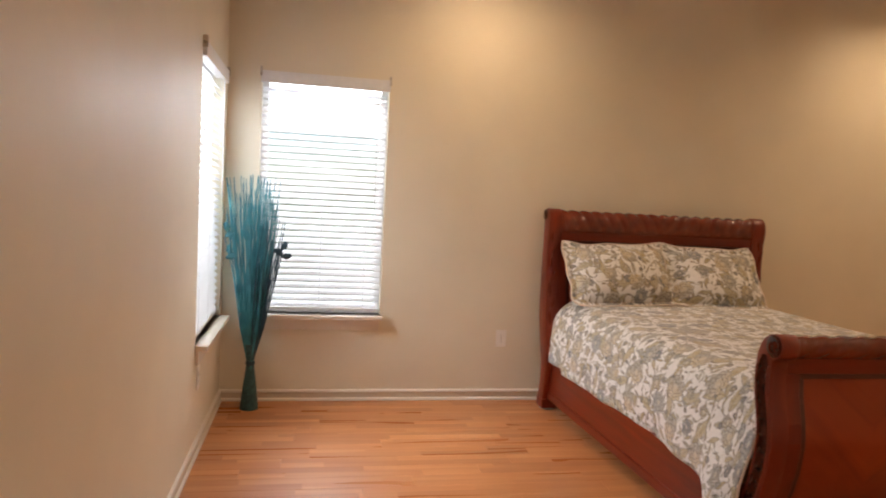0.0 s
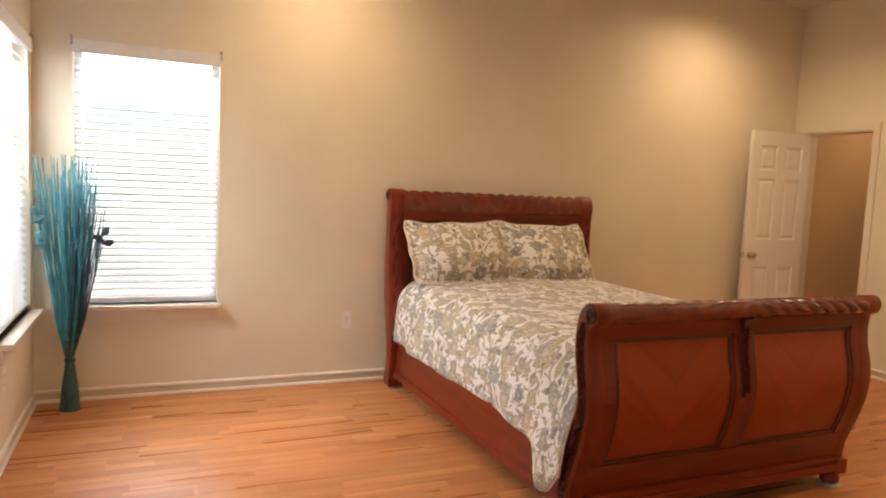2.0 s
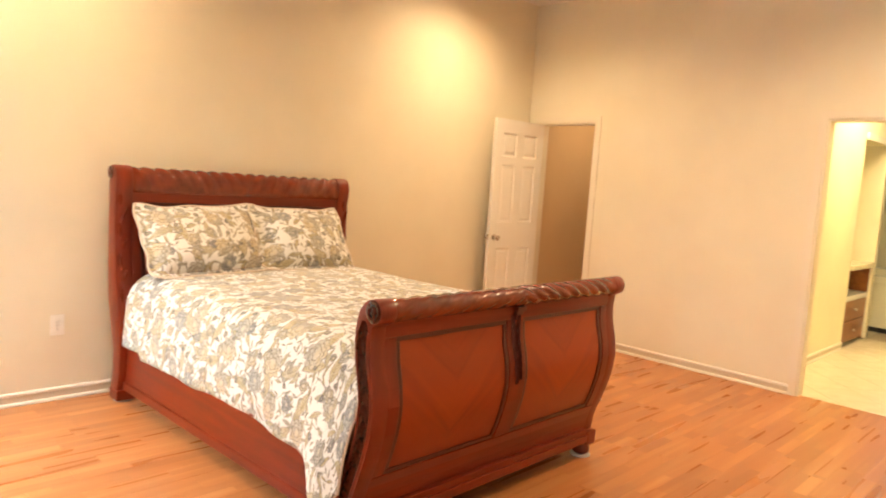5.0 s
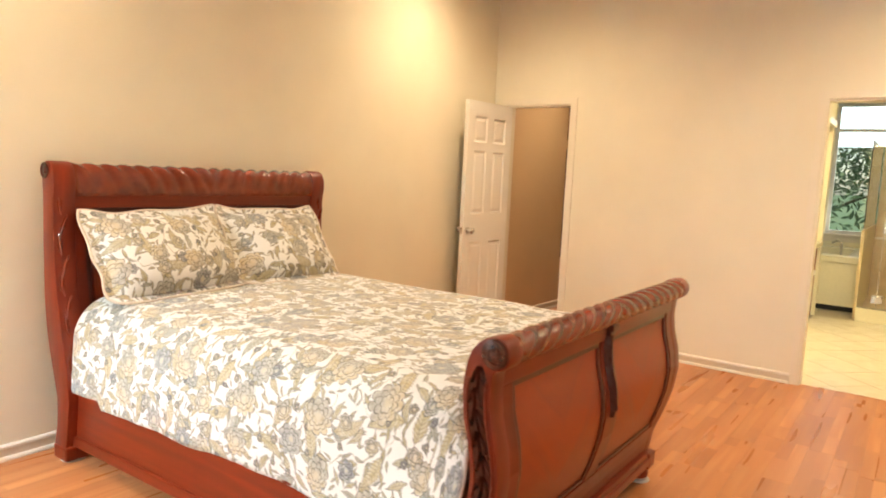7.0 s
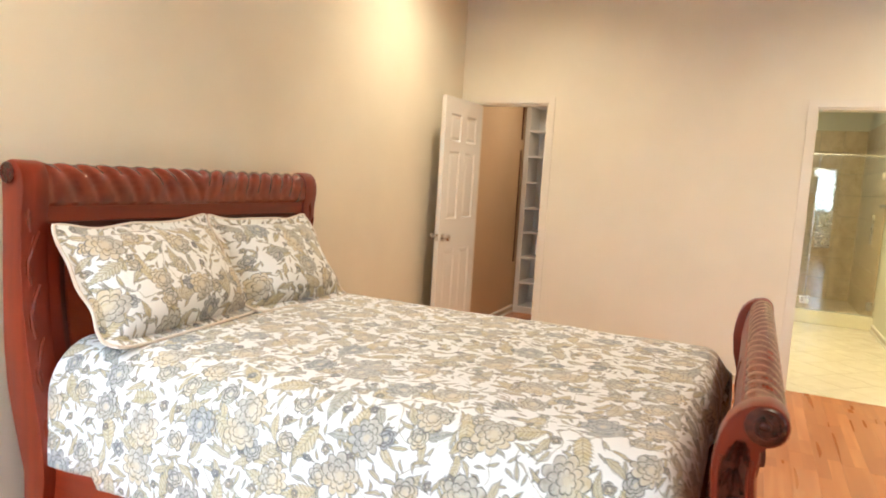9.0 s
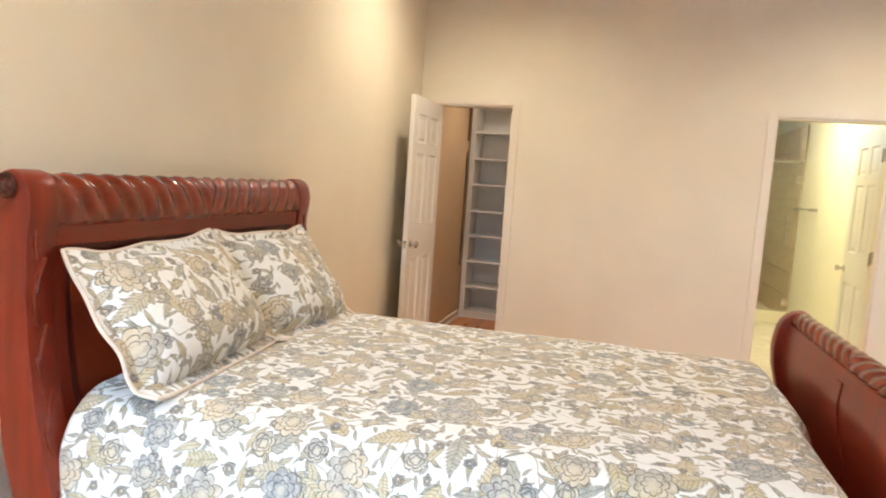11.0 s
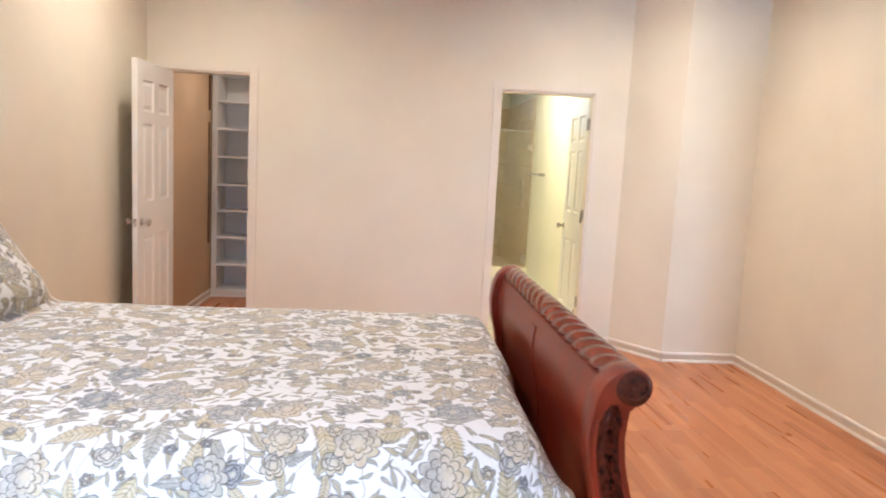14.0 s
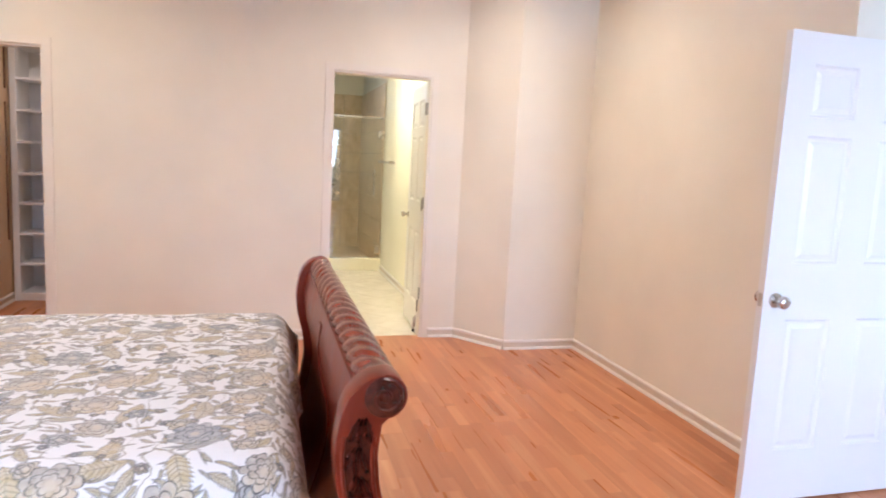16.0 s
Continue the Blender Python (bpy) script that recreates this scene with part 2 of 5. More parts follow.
    tints = [(0.0, OLIVE), (0.5, TAN), (0.85, (0.45, 0.395, 0.28)), (1.0, SLATE)]
    for scale, seed, half, wide, share, tooth in ((24.0, 7.0, 0.017, 0.0042, 0.80, 0.2), (16.0, 1.0, 0.027, 0.0060, 0.85, 0.2), (10.5, 2.0, 0.042, 0.0120, 0.75, 0.45), (6.6, 3.0, 0.068, 0.0235, 0.80, 0.42)):
        body, line, veins, r2 = leaf(scale, seed, half, wide, share, tooth)
        tone = ramp(nt, r2, tints)
        col = mix(nt, body, col, (0.70, 0.66, 0.55, 1))
        col = mix(nt, mth(nt, "MULTIPLY", body, wash), col, tone)
        col = mix(nt, mth(nt, "MULTIPLY", veins, 0.5), col, (0.20, 0.17, 0.10, 1))
        col = mix(nt, mth(nt, "MULTIPLY", line, 0.85), col, INK)
    for scale, seed, rad, petals, share in ((13.0, 5.0, 0.014, 5.0, 0.55), (7.4, 6.0, 0.032, 6.0, 0.60), (5.2, 4.0, 0.058, 9.0, 0.85)):
        body, line, heart, r2, cool = flower(scale, seed, rad, petals, share)
        warm = ramp(nt, r2, [(0.0, (0.57, 0.455, 0.26)), (0.6, (0.53, 0.43, 0.27)), (0.8, (0.27, 0.28, 0.29)), (1.0, (0.14, 0.16, 0.195))])
        tone = mix(nt, mth(nt, "MULTIPLY", cool, 0.55), warm, (0.17, 0.19, 0.235, 1))
        col = mix(nt, body, col, (0.72, 0.69, 0.62, 1))
        col = mix(nt, mth(nt, "MULTIPLY", body, wash), col, tone)
        col = mix(nt, mth(nt, "MULTIPLY", line, 0.85), col, INK)
        col = mix(nt, mth(nt, "MULTIPLY", heart, 0.7), col, (0.62, 0.55, 0.42, 1))
    nt.links.new(col, bs.inputs["Base Color"])
    bs.inputs["Roughness"].default_value = 0.85
    bs.inputs["Sheen Weight"].default_value = 0.25
    puff = nd(nt, "TexVoronoi", {"Vector": uv, "Scale": 26.0}, voronoi_dimensions="2D").outputs["Distance"]
    bump(nt, bs, mth(nt, "MULTIPLY_ADD", noise_tex(nt, uv, 55, 3), 0.5, puff), 0.005, 0.55)
    return m


def glass_mat(name, tint=(0.96, 1, 0.98), rough=0.0):
    m, nt, bs = base_mat(name)
    bs.inputs["Base Color"].default_value = (*tint, 1)
    bs.inputs["Transmission Weight"].default_value = 1.0
    bs.inputs["Roughness"].default_value = rough
    bs.inputs["IOR"].default_value = 1.45
    return m


def slat_mat():
    m, nt, bs = base_mat("blind_slat")
    bs.inputs["Base Color"].default_value = (0.86, 0.86, 0.86, 1)
    bs.inputs["Roughness"].default_value = 0.45
    tr = nd(nt, "BsdfTranslucent", {"Color": (0.92, 0.93, 0.95, 1)})
    mx = nd(nt, "MixShader", {0: 0.5, 1: bs.outputs[0], 2: tr.outputs[0]})
    nt.links.new(mx.outputs[0], nt.nodes["Material Output"].inputs[0])
    return m


def glow(name, col, strength):
    m, nt, bs = base_mat(name)
    bs.inputs["Base Color"].default_value = (*col, 1)
    bs.inputs["Emission Color"].default_value = (*col, 1)
    bs.inputs["Emission Strength"].default_value = strength
    return m


def tile_mat(name, lo, hi, rough=0.3):
    m, nt, bs = base_mat(name)
    rnd = nd(nt, "ObjectInfo").outputs["Random"]
    off = nd(nt, "CombineXYZ", {0: mth(nt, "MULTIPLY", rnd, 31.0), 1: mth(nt, "MULTIPLY", rnd, 17.0), 2: 0.0}).outputs[0]
    n = noise_tex(nt, coords(nt, shift=off), 6.0, 6, 0.6, 0.8)
    c = ramp(nt, n, [(0.3, lo), (0.7, hi)])
    nt.links.new(c, bs.inputs["Base Color"])
    nt.links.new(mth(nt, "MULTIPLY_ADD", n, 0.15, rough - 0.07), bs.inputs["Roughness"])
    return m


M_WALL = paint("cream_wall_paint", (0.785, 0.718, 0.58), 0.52)
# tan taken darker: the closet's dim light is put into the colour
M_CLOSET = paint("closet_dim_paint", (0.63, 0.44, 0.26), 0.5)
M_BATH = paint("bath_paint", (0.84, 0.79, 0.62), 0.5)
M_CEIL = paint("ceiling_paint", (0.78, 0.73, 0.66), 0.7)
M_TRIM = paint("white_trim_enamel", (0.80, 0.74, 0.66), 0.32, 0.03, 0.0002, 0.2)
# wall cream darkened: shade between shoe and cap is in the band's colour
M_BAND = paint("shaded_baseboard_paint", (0.66, 0.57, 0.45), 0.4)
M_DOOR = paint("white_door_enamel", (0.82, 0.79, 0.74), 0.34, 0.03, 0.0003, 0.2)
M_SHELF = paint("white_shelf_paint", (0.74, 0.72, 0.70), 0.45, 0.04)
M_PLANK = plank_mat()
M_JOINT = plain("floor_joint", (0.26, 0.10, 0.038), 0.7)
CHERRY_D, CHERRY_L = (0.115, 0.0112, 0.0033), (0.245, 0.0265, 0.0068)
M_WOOD = wood("cherry_stain", CHERRY_D, CHERRY_L, 0, 0.34, 0.16)
M_WOODY = wood("cherry_stain_rail", CHERRY_D, CHERRY_L, 1, 0.34, 0.16)
M_WOODV = wood("cherry_stain_upright", CHERRY_D, CHERRY_L, 2, 0.34, 0.16)
M_VENEER = wood("cherry_veneer", (0.220, 0.0250, 0.0048), (0.335, 0.0470, 0.0078), 0, 0.36, 0.1, chevron=1)
M_CARVE = plain("carved_cherry", (0.165, 0.0215, 0.0075), 0.22, 0.0, 0.3, 14)
for socket, amount in (("Coat Weight", 0.25), ("Coat Roughness", 0.10)):
    M_CARVE.node_tree.nodes["Principled BSDF"].inputs[socket].default_value = amount
M_CARVED = plain("dark_carved_cherry", (0.060, 0.0105, 0.0055), 0.24, 0.0, 0.5, 60)
M_CASING = paint("cream_casing_paint", (0.79, 0.72, 0.60), 0.38)
M_GROOVE = plain("dark_moulding", (0.075, 0.0105, 0.0045), 0.32)
M_QUILT = quilt_mat("floral_quilt")
M_PIPING = plain("cream_piping", (0.70, 0.62, 0.54), 0.8)
M_SHEET = plain("mattress_ticking", (0.70, 0.70, 0.72), 0.85)
M_SLAT = slat_mat()
M_VINYL = plain("white_vinyl", (0.80, 0.80, 0.80), 0.35, 0, 0.03)
M_GLASS = glass_mat("window_glass")
M_SHOWER = glass_mat("shower_glass", (0.97, 0.985, 0.96))
M_STEEL = plain("brushed_nickel", (0.55, 0.51, 0.46), 0.28, 1.0, 0.06)
M_HINGE = plain("aged_nickel_hinge", (0.36, 0.32, 0.27), 0.4, 1.0, 0.1)
M_PLATE = plain("ivory_plastic", (0.86, 0.83, 0.77), 0.35, 0, 0.03)
M_SLOT = plain("dark_slot", (0.02, 0.018, 0.016), 0.6)
M_TEAL = plain("teal_dyed_reed", (0.035, 0.21, 0.25), 0.55, 0, 0.5, 9)
M_NAVY = plain("dark_teal_reed", (0.012, 0.05, 0.075), 0.6, 0, 0.5, 9)
M_WRAP = plain("dark_teal_wrap", (0.03, 0.10, 0.115), 0.5, 0, 0.4, 40)
M_MARBLE = tile_mat("cream_floor_tile", (0.68, 0.60, 0.46), (0.76, 0.69, 0.56), 0.22)
M_SHTILE = tile_mat("tan_shower_tile", (0.58, 0.44, 0.25), (0.74, 0.60, 0.38), 0.35)
M_GROUT = plain("grout", (0.36, 0.31, 0.24), 0.9)
M_TUB = plain("cream_acrylic", (0.82, 0.76, 0.58), 0.2, 0, 0.02)
M_VANITY = wood("vanity_wood", (0.20, 0.06, 0.02), (0.40, 0.15, 0.05), 0, 0.35, 0.3)
M_SLIDER = plain("grey_slider_plastic", (0.52, 0.52, 0.54), 0.4)
M_GRASS = plain("grass", (0.07, 0.11, 0.04), 0.9, 0, 0.4, 3)
M_LEAF = plain("leaf", (0.09, 0.14, 0.05), 0.6, 0, 0.4, 3)
M_BARK = plain("bark", (0.12, 0.085, 0.06), 0.9, 0, 0.4, 20)
M_LENS = glow("lamp_lens", (1.0, 0.8, 0.55), 6.0)


# ---- mesh helpers ----
def to_mesh(bm, name, m, smooth=False):
    me = bpy.data.meshes.new(name)
    bmesh.ops.recalc_face_normals(bm, faces=bm.faces)
    if smooth:
        for f in bm.faces:
            f.smooth = True
        for e in bm.edges:
            e.smooth = e.calc_face_angle(0) < 0.7
    bm.to_mesh(me)
    bm.free()
    if m:
        me.materials.append(m)
    return me


def part(name, bm, m, parent=None, label="", smooth=False):
    ob = new(name, to_mesh(bm, name, m, smooth))
    if parent is not None:
        ob.parent = parent
    if label:
        ob["label"] = label
    return ob


def thing(name, x, y, z, label, category, group="", kind="", rz=0):
    ob = new(name)
    ob.empty_display_size = 0.1
    ob.matrix_world = pose(x, y, z, 0, 0, rz)
    return tagged(ob, label, category, group, kind)


def under(ob, parent):
    """Make ob, built in world places, a part of parent."""
    bpy.context.view_layer.update()
    ob.parent = parent
    ob.matrix_parent_inverse = parent.matrix_world.inverted()
    return ob


def box(bm, x0, x1, y0, y1, z0, z1, bevel=0.0):
    vs = [bm.verts.new((x, y, z)) for x in (x0, x1) for y in (y0, y1) for z in (z0, z1)]
    fs = [bm.faces.new([vs[i] for i in q]) for q in ((0, 1, 3, 2), (4, 6, 7, 5), (0, 4, 5, 1), (2, 3, 7, 6), (0, 2, 6, 4), (1, 5, 7, 3))]
    if bevel:
        es = list({e for f in fs for e in f.edges})
        bmesh.ops.bevel(bm, geom=es, offset=bevel, segments=2, affect="EDGES", profile=0.7)
    return bm


def boxes(*dims, bevel=0.0):
    bm = bmesh.new()
    for d in dims:
        sub = bmesh.new()
        box(sub, *d, bevel=bevel)
        tmp = bpy.data.meshes.new("tmp")
        sub.to_mesh(tmp)
        sub.free()
        bm.from_mesh(tmp)
        bpy.data.meshes.remove(tmp)
    return bm


def prism(outline, axis, a, b):
    """A closed outline of 2D points drawn out from a to b along an axis ('x', 'y' or 'z')."""
    bm = bmesh.new()

    def at(p, t):
        return {"x": (t, p[0], p[1]), "y": (p[0], t, p[1]), "z": (p[0], p[1], t)}[axis]
    lo = [bm.verts.new(at(p, a)) for p in outline]
    hi = [bm.verts.new(at(p, b)) for p in outline]
    n = len(outline)
    bm.faces.new(lo)
    bm.faces.new(hi)
    for i in range(n):
        bm.faces.new((lo[i], lo[(i + 1) % n], hi[(i + 1) % n], hi[i]))
    return bm


def lathe(rings, n=24, axis="z"):
    """Turned shape from (radius, height) pairs."""
    bm = bmesh.new()
    rows = []
    for r, h in rings:
        row = []
        for i in range(n):
            c, s = r * math.cos(2 * math.pi * i / n), r * math.sin(2 * math.pi * i / n)
            row.append(bm.verts.new({"z": (c, s, h), "y": (c, h, s), "x": (h, c, s)}[axis]))
        rows.append(row)
    for p, q in zip(rows, rows[1:]):
        for i in range(n):
            bm.faces.new((p[i], p[(i + 1) % n], q[(i + 1) % n], q[i]))
    bm.faces.new(rows[0])
    bm.faces.new(rows[-1])
    return bm


def tube(points, r0, r1=None, n=6, bm=None):
    """A round rod along points, tapering from r0 to r1."""
    bm = bm or bmesh.new()
    r1 = r0 if r1 is None else r1
    pts = [Vector(p) for p in points]
    rows = []
    for i, p in enumerate(pts):
        d = (pts[min(i + 1, len(pts) - 1)] - pts[max(i - 1, 0)]).normalized()
        a = d.orthogonal().normalized() if i == 0 else (a - d * a.dot(d)).normalized()
        b = d.cross(a)
        r = r0 + (r1 - r0) * i / (len(pts) - 1)
        rows.append([bm.verts.new(p + (a * math.cos(2 * math.pi * k / n) + b * math.sin(2 * math.pi * k / n)) * r) for k in range(n)])
    for p, q in zip(rows, rows[1:]):
        for k in range(n):
            bm.faces.new((p[k], p[(k + 1) % n], q[(k + 1) % n], q[k]))
    bm.faces.new(rows[0][::-1])
    bm.faces.new(rows[-1])
    return bm


def lerp(table, z):
    """Smooth reading of a table of (z, value)."""
    return float(np.interp(z, [p[0] for p in table], [p[1] for p in table]))


# ---- structure ----
def wall(name, boxlist, m=None, label="cream painted plaster wall"):
    ob = part(name, boxes(*boxlist), m or M_WALL)
    return tagged(ob, label, "wall", kind="structure")


# north wall with its window opening
W2 = (-5.905, -5.080, 0.590, 2.165)
W1 = (-0.985, -0.10, 0.590, 2.125)
W3 = (-5.30, -3.60, 0.590, 2.125)
TH = 0.15
wall("wall_north", [(WEST - TH, W2[0], 0, TH, 0, CEIL), (W2[1], WT, 0, TH, 0, CEIL), (W2[0], W2[1], 0, TH, 0, W2[2]), (W2[0], W2[1], 0, TH, W2[3], CEIL)])
wall("wall_west", [(WEST - TH, WEST, W1[1], 0, 0, CEIL), (WEST - TH, WEST, W3[1], W1[0], 0, CEIL), (WEST - TH, WEST, BACK, W3[0], 0, CEIL),
                   (WEST - TH, WEST, W1[0], W1[1], 0, W1[2]), (WEST - TH, WEST, W1[0], W1[1], W1[3], CEIL),
                   (WEST - TH, WEST, W3[0], W3[1], 0, W3[2]), (WEST - TH, WEST, W3[0], W3[1], W3[3], CEIL)])
wall("wall_east", [(0, WT, CL_Y1, 0, 0, CEIL), (0, WT, BA_Y1, CL_Y0, 0, CEIL), (0, WT, CHAM_Y, BA_Y0, 0, CEIL),
                   (0, WT, CL_Y0, CL_Y1, DOOR_H, CEIL), (0, WT, BA_Y0, BA_Y1, DOOR_H, CEIL)])
tagged(part("wall_chamfer", prism([(0, CHAM_Y), (BUMP_X, BUMP_Y), (BUMP_X, SOUTH), (WT, SOUTH), (WT, CHAM_Y)], "z", 0, CEIL), M_WALL),
       "angled cream painted plaster corner wall", "wall", kind="structure")
wall("wall_south", [(ENTRY_X, WT, SOUTH - WT, SOUTH, 0, CEIL)])
EN_Y0, EN_Y1 = -5.95, -5.07
wall("wall_entry", [(ENTRY_X, ENTRY_X + WT, EN_Y1, SOUTH - WT, 0, CEIL), (ENTRY_X, ENTRY_X + WT, BACK, EN_Y0, 0, CEIL), (ENTRY_X, ENTRY_X + WT, EN_Y0, EN_Y1, DOOR_H, CEIL)])
wall("wall_back", [(WEST - TH, ENTRY_X + WT, BACK - WT, BACK, 0, CEIL)])
# hallway behind the entry door
wall("wall_hall", [(ENTRY_X + WT, -1.4, SOUTH - 2 * WT, SOUTH - WT - 0.003, 0, 2.6), (ENTRY_X + WT, -1.4, BACK - WT, BACK, 0, 2.6), (-1.4, -1.28, BACK - WT, SOUTH - WT - 0.003, 0, 2.6)])
tagged(part("ceiling_hall", boxes((ENTRY_X + WT, -1.28, BACK - WT, SOUTH - WT - 0.003, 2.6, 2.68)), M_CEIL), "white painted hallway ceiling", "ceiling", kind="structure")
tagged(part("ceiling", boxes((WEST - TH, WT, BACK - WT, TH, CEIL, CEIL + 0.12)), M_CEIL), "pale painted flat ceiling", "ceiling", kind="structure")
floor = tagged(part("floor", boxes((WEST - TH, 0.06, BACK - WT, TH, -0.15, -0.004)), M_JOINT), "orange brown laminate plank floor", "floor", kind="structure")

# closet shell
CLX, CLY0, CLY1, CLZ = 1.80, -1.7, -0.098, 2.5
wall("wall_closet_north", [(WT, CLX, CLY1, TH, 0, CLZ)], M_CLOSET, "closet side wall in tan paint darkened for dim light")
wall("wall_closet_east", [(CLX, CLX + 0.1, CLY0 - 0.1, TH, 0, CLZ)], M_CLOSET, "closet back wall in tan paint darkened for dim light")
wall("wall_closet_south", [(WT, CLX, CLY0 - 0.1, CLY0, 0, CLZ)], M_CLOSET, "closet side wall in tan paint darkened for dim light")
tagged(part("ceiling_closet", boxes((WT, CLX + 0.1, CLY0 - 0.1, TH, CLZ, CLZ + 0.1)), M_CEIL), "closet ceiling", "ceiling", kind="structure")
# bathroom shell
BX, BS, BN, BZ = 5.30, -3.666, -2.405, 2.78
NX0, NX1, NY = 2.27, 3.2, -1.80
BWIN = (-2.95, -2.20, 0.83, 2.60)
wall("wall_bath_south", [(WT, BX + TH, BS - 0.1, BS, 0, BZ)], M_BATH, "pale yellow painted bathroom wall")
wall("wall_bath_north", [(WT, NX0, BN, BN + 0.1, 0, BZ), (NX0 - 0.1, NX0, BN + 0.1, NY, 0, BZ), (NX0 - 0.1, BX + TH, NY, NY + 0.1, 0, BZ), (NX0, NX1, BN, NY, 2.12, BZ),
                         (NX1, NX1 + 0.1, BN, NY, 0, BZ)], M_BATH, "yellow painted bathroom wall with recessed niche")
wall("wall_bath_east", [(BX, BX + TH, BS, BWIN[0], 0, BZ), (BX, BX + TH, BWIN[1], NY, 0, BZ), (BX, BX + TH, BWIN[0], BWIN[1], 0, BWIN[2]), (BX, BX + TH, BWIN[0], BWIN[1], BWIN[3], BZ)], M_BATH,
     "yellow painted bathroom wall with window")
tagged(part("ceiling_bath", boxes((WT, BX + TH, BS - 0.1, NY + 0.1, BZ, BZ + 0.1)), M_CEIL), "bathroom ceiling", "ceiling", kind="structure")
floor_bath = tagged(part("floor_bath", boxes((0.06, BX + TH, BS - 0.1, NY + 0.1, -0.15, -0.006)), M_GROUT), "polished cream tile bathroom floor", "floor", kind="structure")
floor_closet = tagged(part("floor_closet", boxes((0.06, CLX + 0.1, CLY0 - 0.1, TH, -0.15, -0.004)), M_JOINT), "reddish plank closet floor", "floor", kind="structure")


# baseboards with a stepped top and a shoe strip, one run at a time
def baseboard(x0, y0, x1, y1, room=True):
    """A run along the wall from one point to another; the room lies on its left hand."""
    d = Vector((x1 - x0, y1 - y0))
    n = d.length
    pr = [(0, 0), (0.020, 0), (0.020, 0.010), (0.015, 0.018), (0.010, 0.020), (0.010, 0.054), (0.014, 0.057), (0.014, 0.067), (0.009, 0.074), (0, 0.076)]
    bm = prism(pr, "x", 0, n)
    ob = part("baseboard", bm, M_TRIM)
    ob.data.materials.append(M_BAND)
    for p in ob.data.polygons:
        if abs(p.center.z - 0.037) < 0.004 and abs(p.center.y - 0.010) < 0.002:
            p.material_index = 1
    ob.matrix_world = Matrix.Translation((x0, y0, 0)) @ Matrix.Rotation(math.atan2(d.y, d.x), 4, "Z")
    return tagged(ob, "off-white moulded wooden baseboard along the wall", "baseboard", kind="structure")


baseboard(0, 0, WEST, 0)
baseboard(WEST, 0, WEST, BACK)
baseboard(0, CL_Y1 + 0.0, 0, 0)
baseboard(0, BA_Y1 + 0.055, 0, CL_Y0 - 0.055)
baseboard(0, CHAM_Y, 0, BA_Y0 - 0.055)
baseboard(BUMP_X, BUMP_Y, 0, CHAM_Y)
baseboard(BUMP_X, SOUTH, BUMP_X, BUMP_Y)
baseboard(ENTRY_X, SOUTH, BUMP_X, SOUTH)
baseboard(WEST, BACK, ENTRY_X, BACK)
baseboard(CLX - 0.36, CLY1, WT, CLY1)
baseboard(NX0, BN, WT, BN)
baseboard(WT + 0.8, BS, 3.6, BS)


def casing(name, y0, y1, x, side, label):
    """Slim flat door trim round an opening in a wall that runs along y, with jamb liners in the opening."""
    t, w = 0.012, 0.052
    x0, x1 = (x - t, x) if side < 0 else (x, x + t)
    j0, j1 = (x, x + WT) if side < 0 else (x - WT, x)
    h = thing(name, x, (y0 + y1) / 2, 0, label, "door trim", kind="structure")
    for nm, d in (("casing", (x0, x1, y0 - w, y0, 0, DOOR_H + w)), ("casing", (x0, x1, y1, y1 + w, 0, DOOR_H + w)), ("casing", (x0, x1, y0, y1, DOOR_H, DOOR_H + w)),
                  ("jamb", (j0, j1, y0, y0 + 0.016, 0, DOOR_H)), ("jamb", (j0, j1, y1 - 0.016, y1, 0, DOOR_H)), ("jamb", (j0, j1, y0 + 0.016, y1 - 0.016, DOOR_H - 0.016, DOOR_H))):
        under(part(nm, boxes(d, bevel=0.002), M_CASING), h)
    return h


casing("trim_closet", CL_Y0, CL_Y1, 0, -1, "cream painted closet door trim")
casing("trim_bath", BA_Y0, BA_Y1, 0, -1, "cream painted bathroom door trim")
casing("trim_entry", EN_Y0, EN_Y1, ENTRY_X, -1, "white painted entry door trim")


# ---- doors ----
def knob_mesh():
    return lathe([(0.031, 0.0), (0.031, 0.006), (0.012, 0.012), (0.011, 0.03), (0.020, 0.036), (0.027, 0.046), (0.027, 0.056), (0.020, 0.064), (0.006, 0.067)], 20, "y")


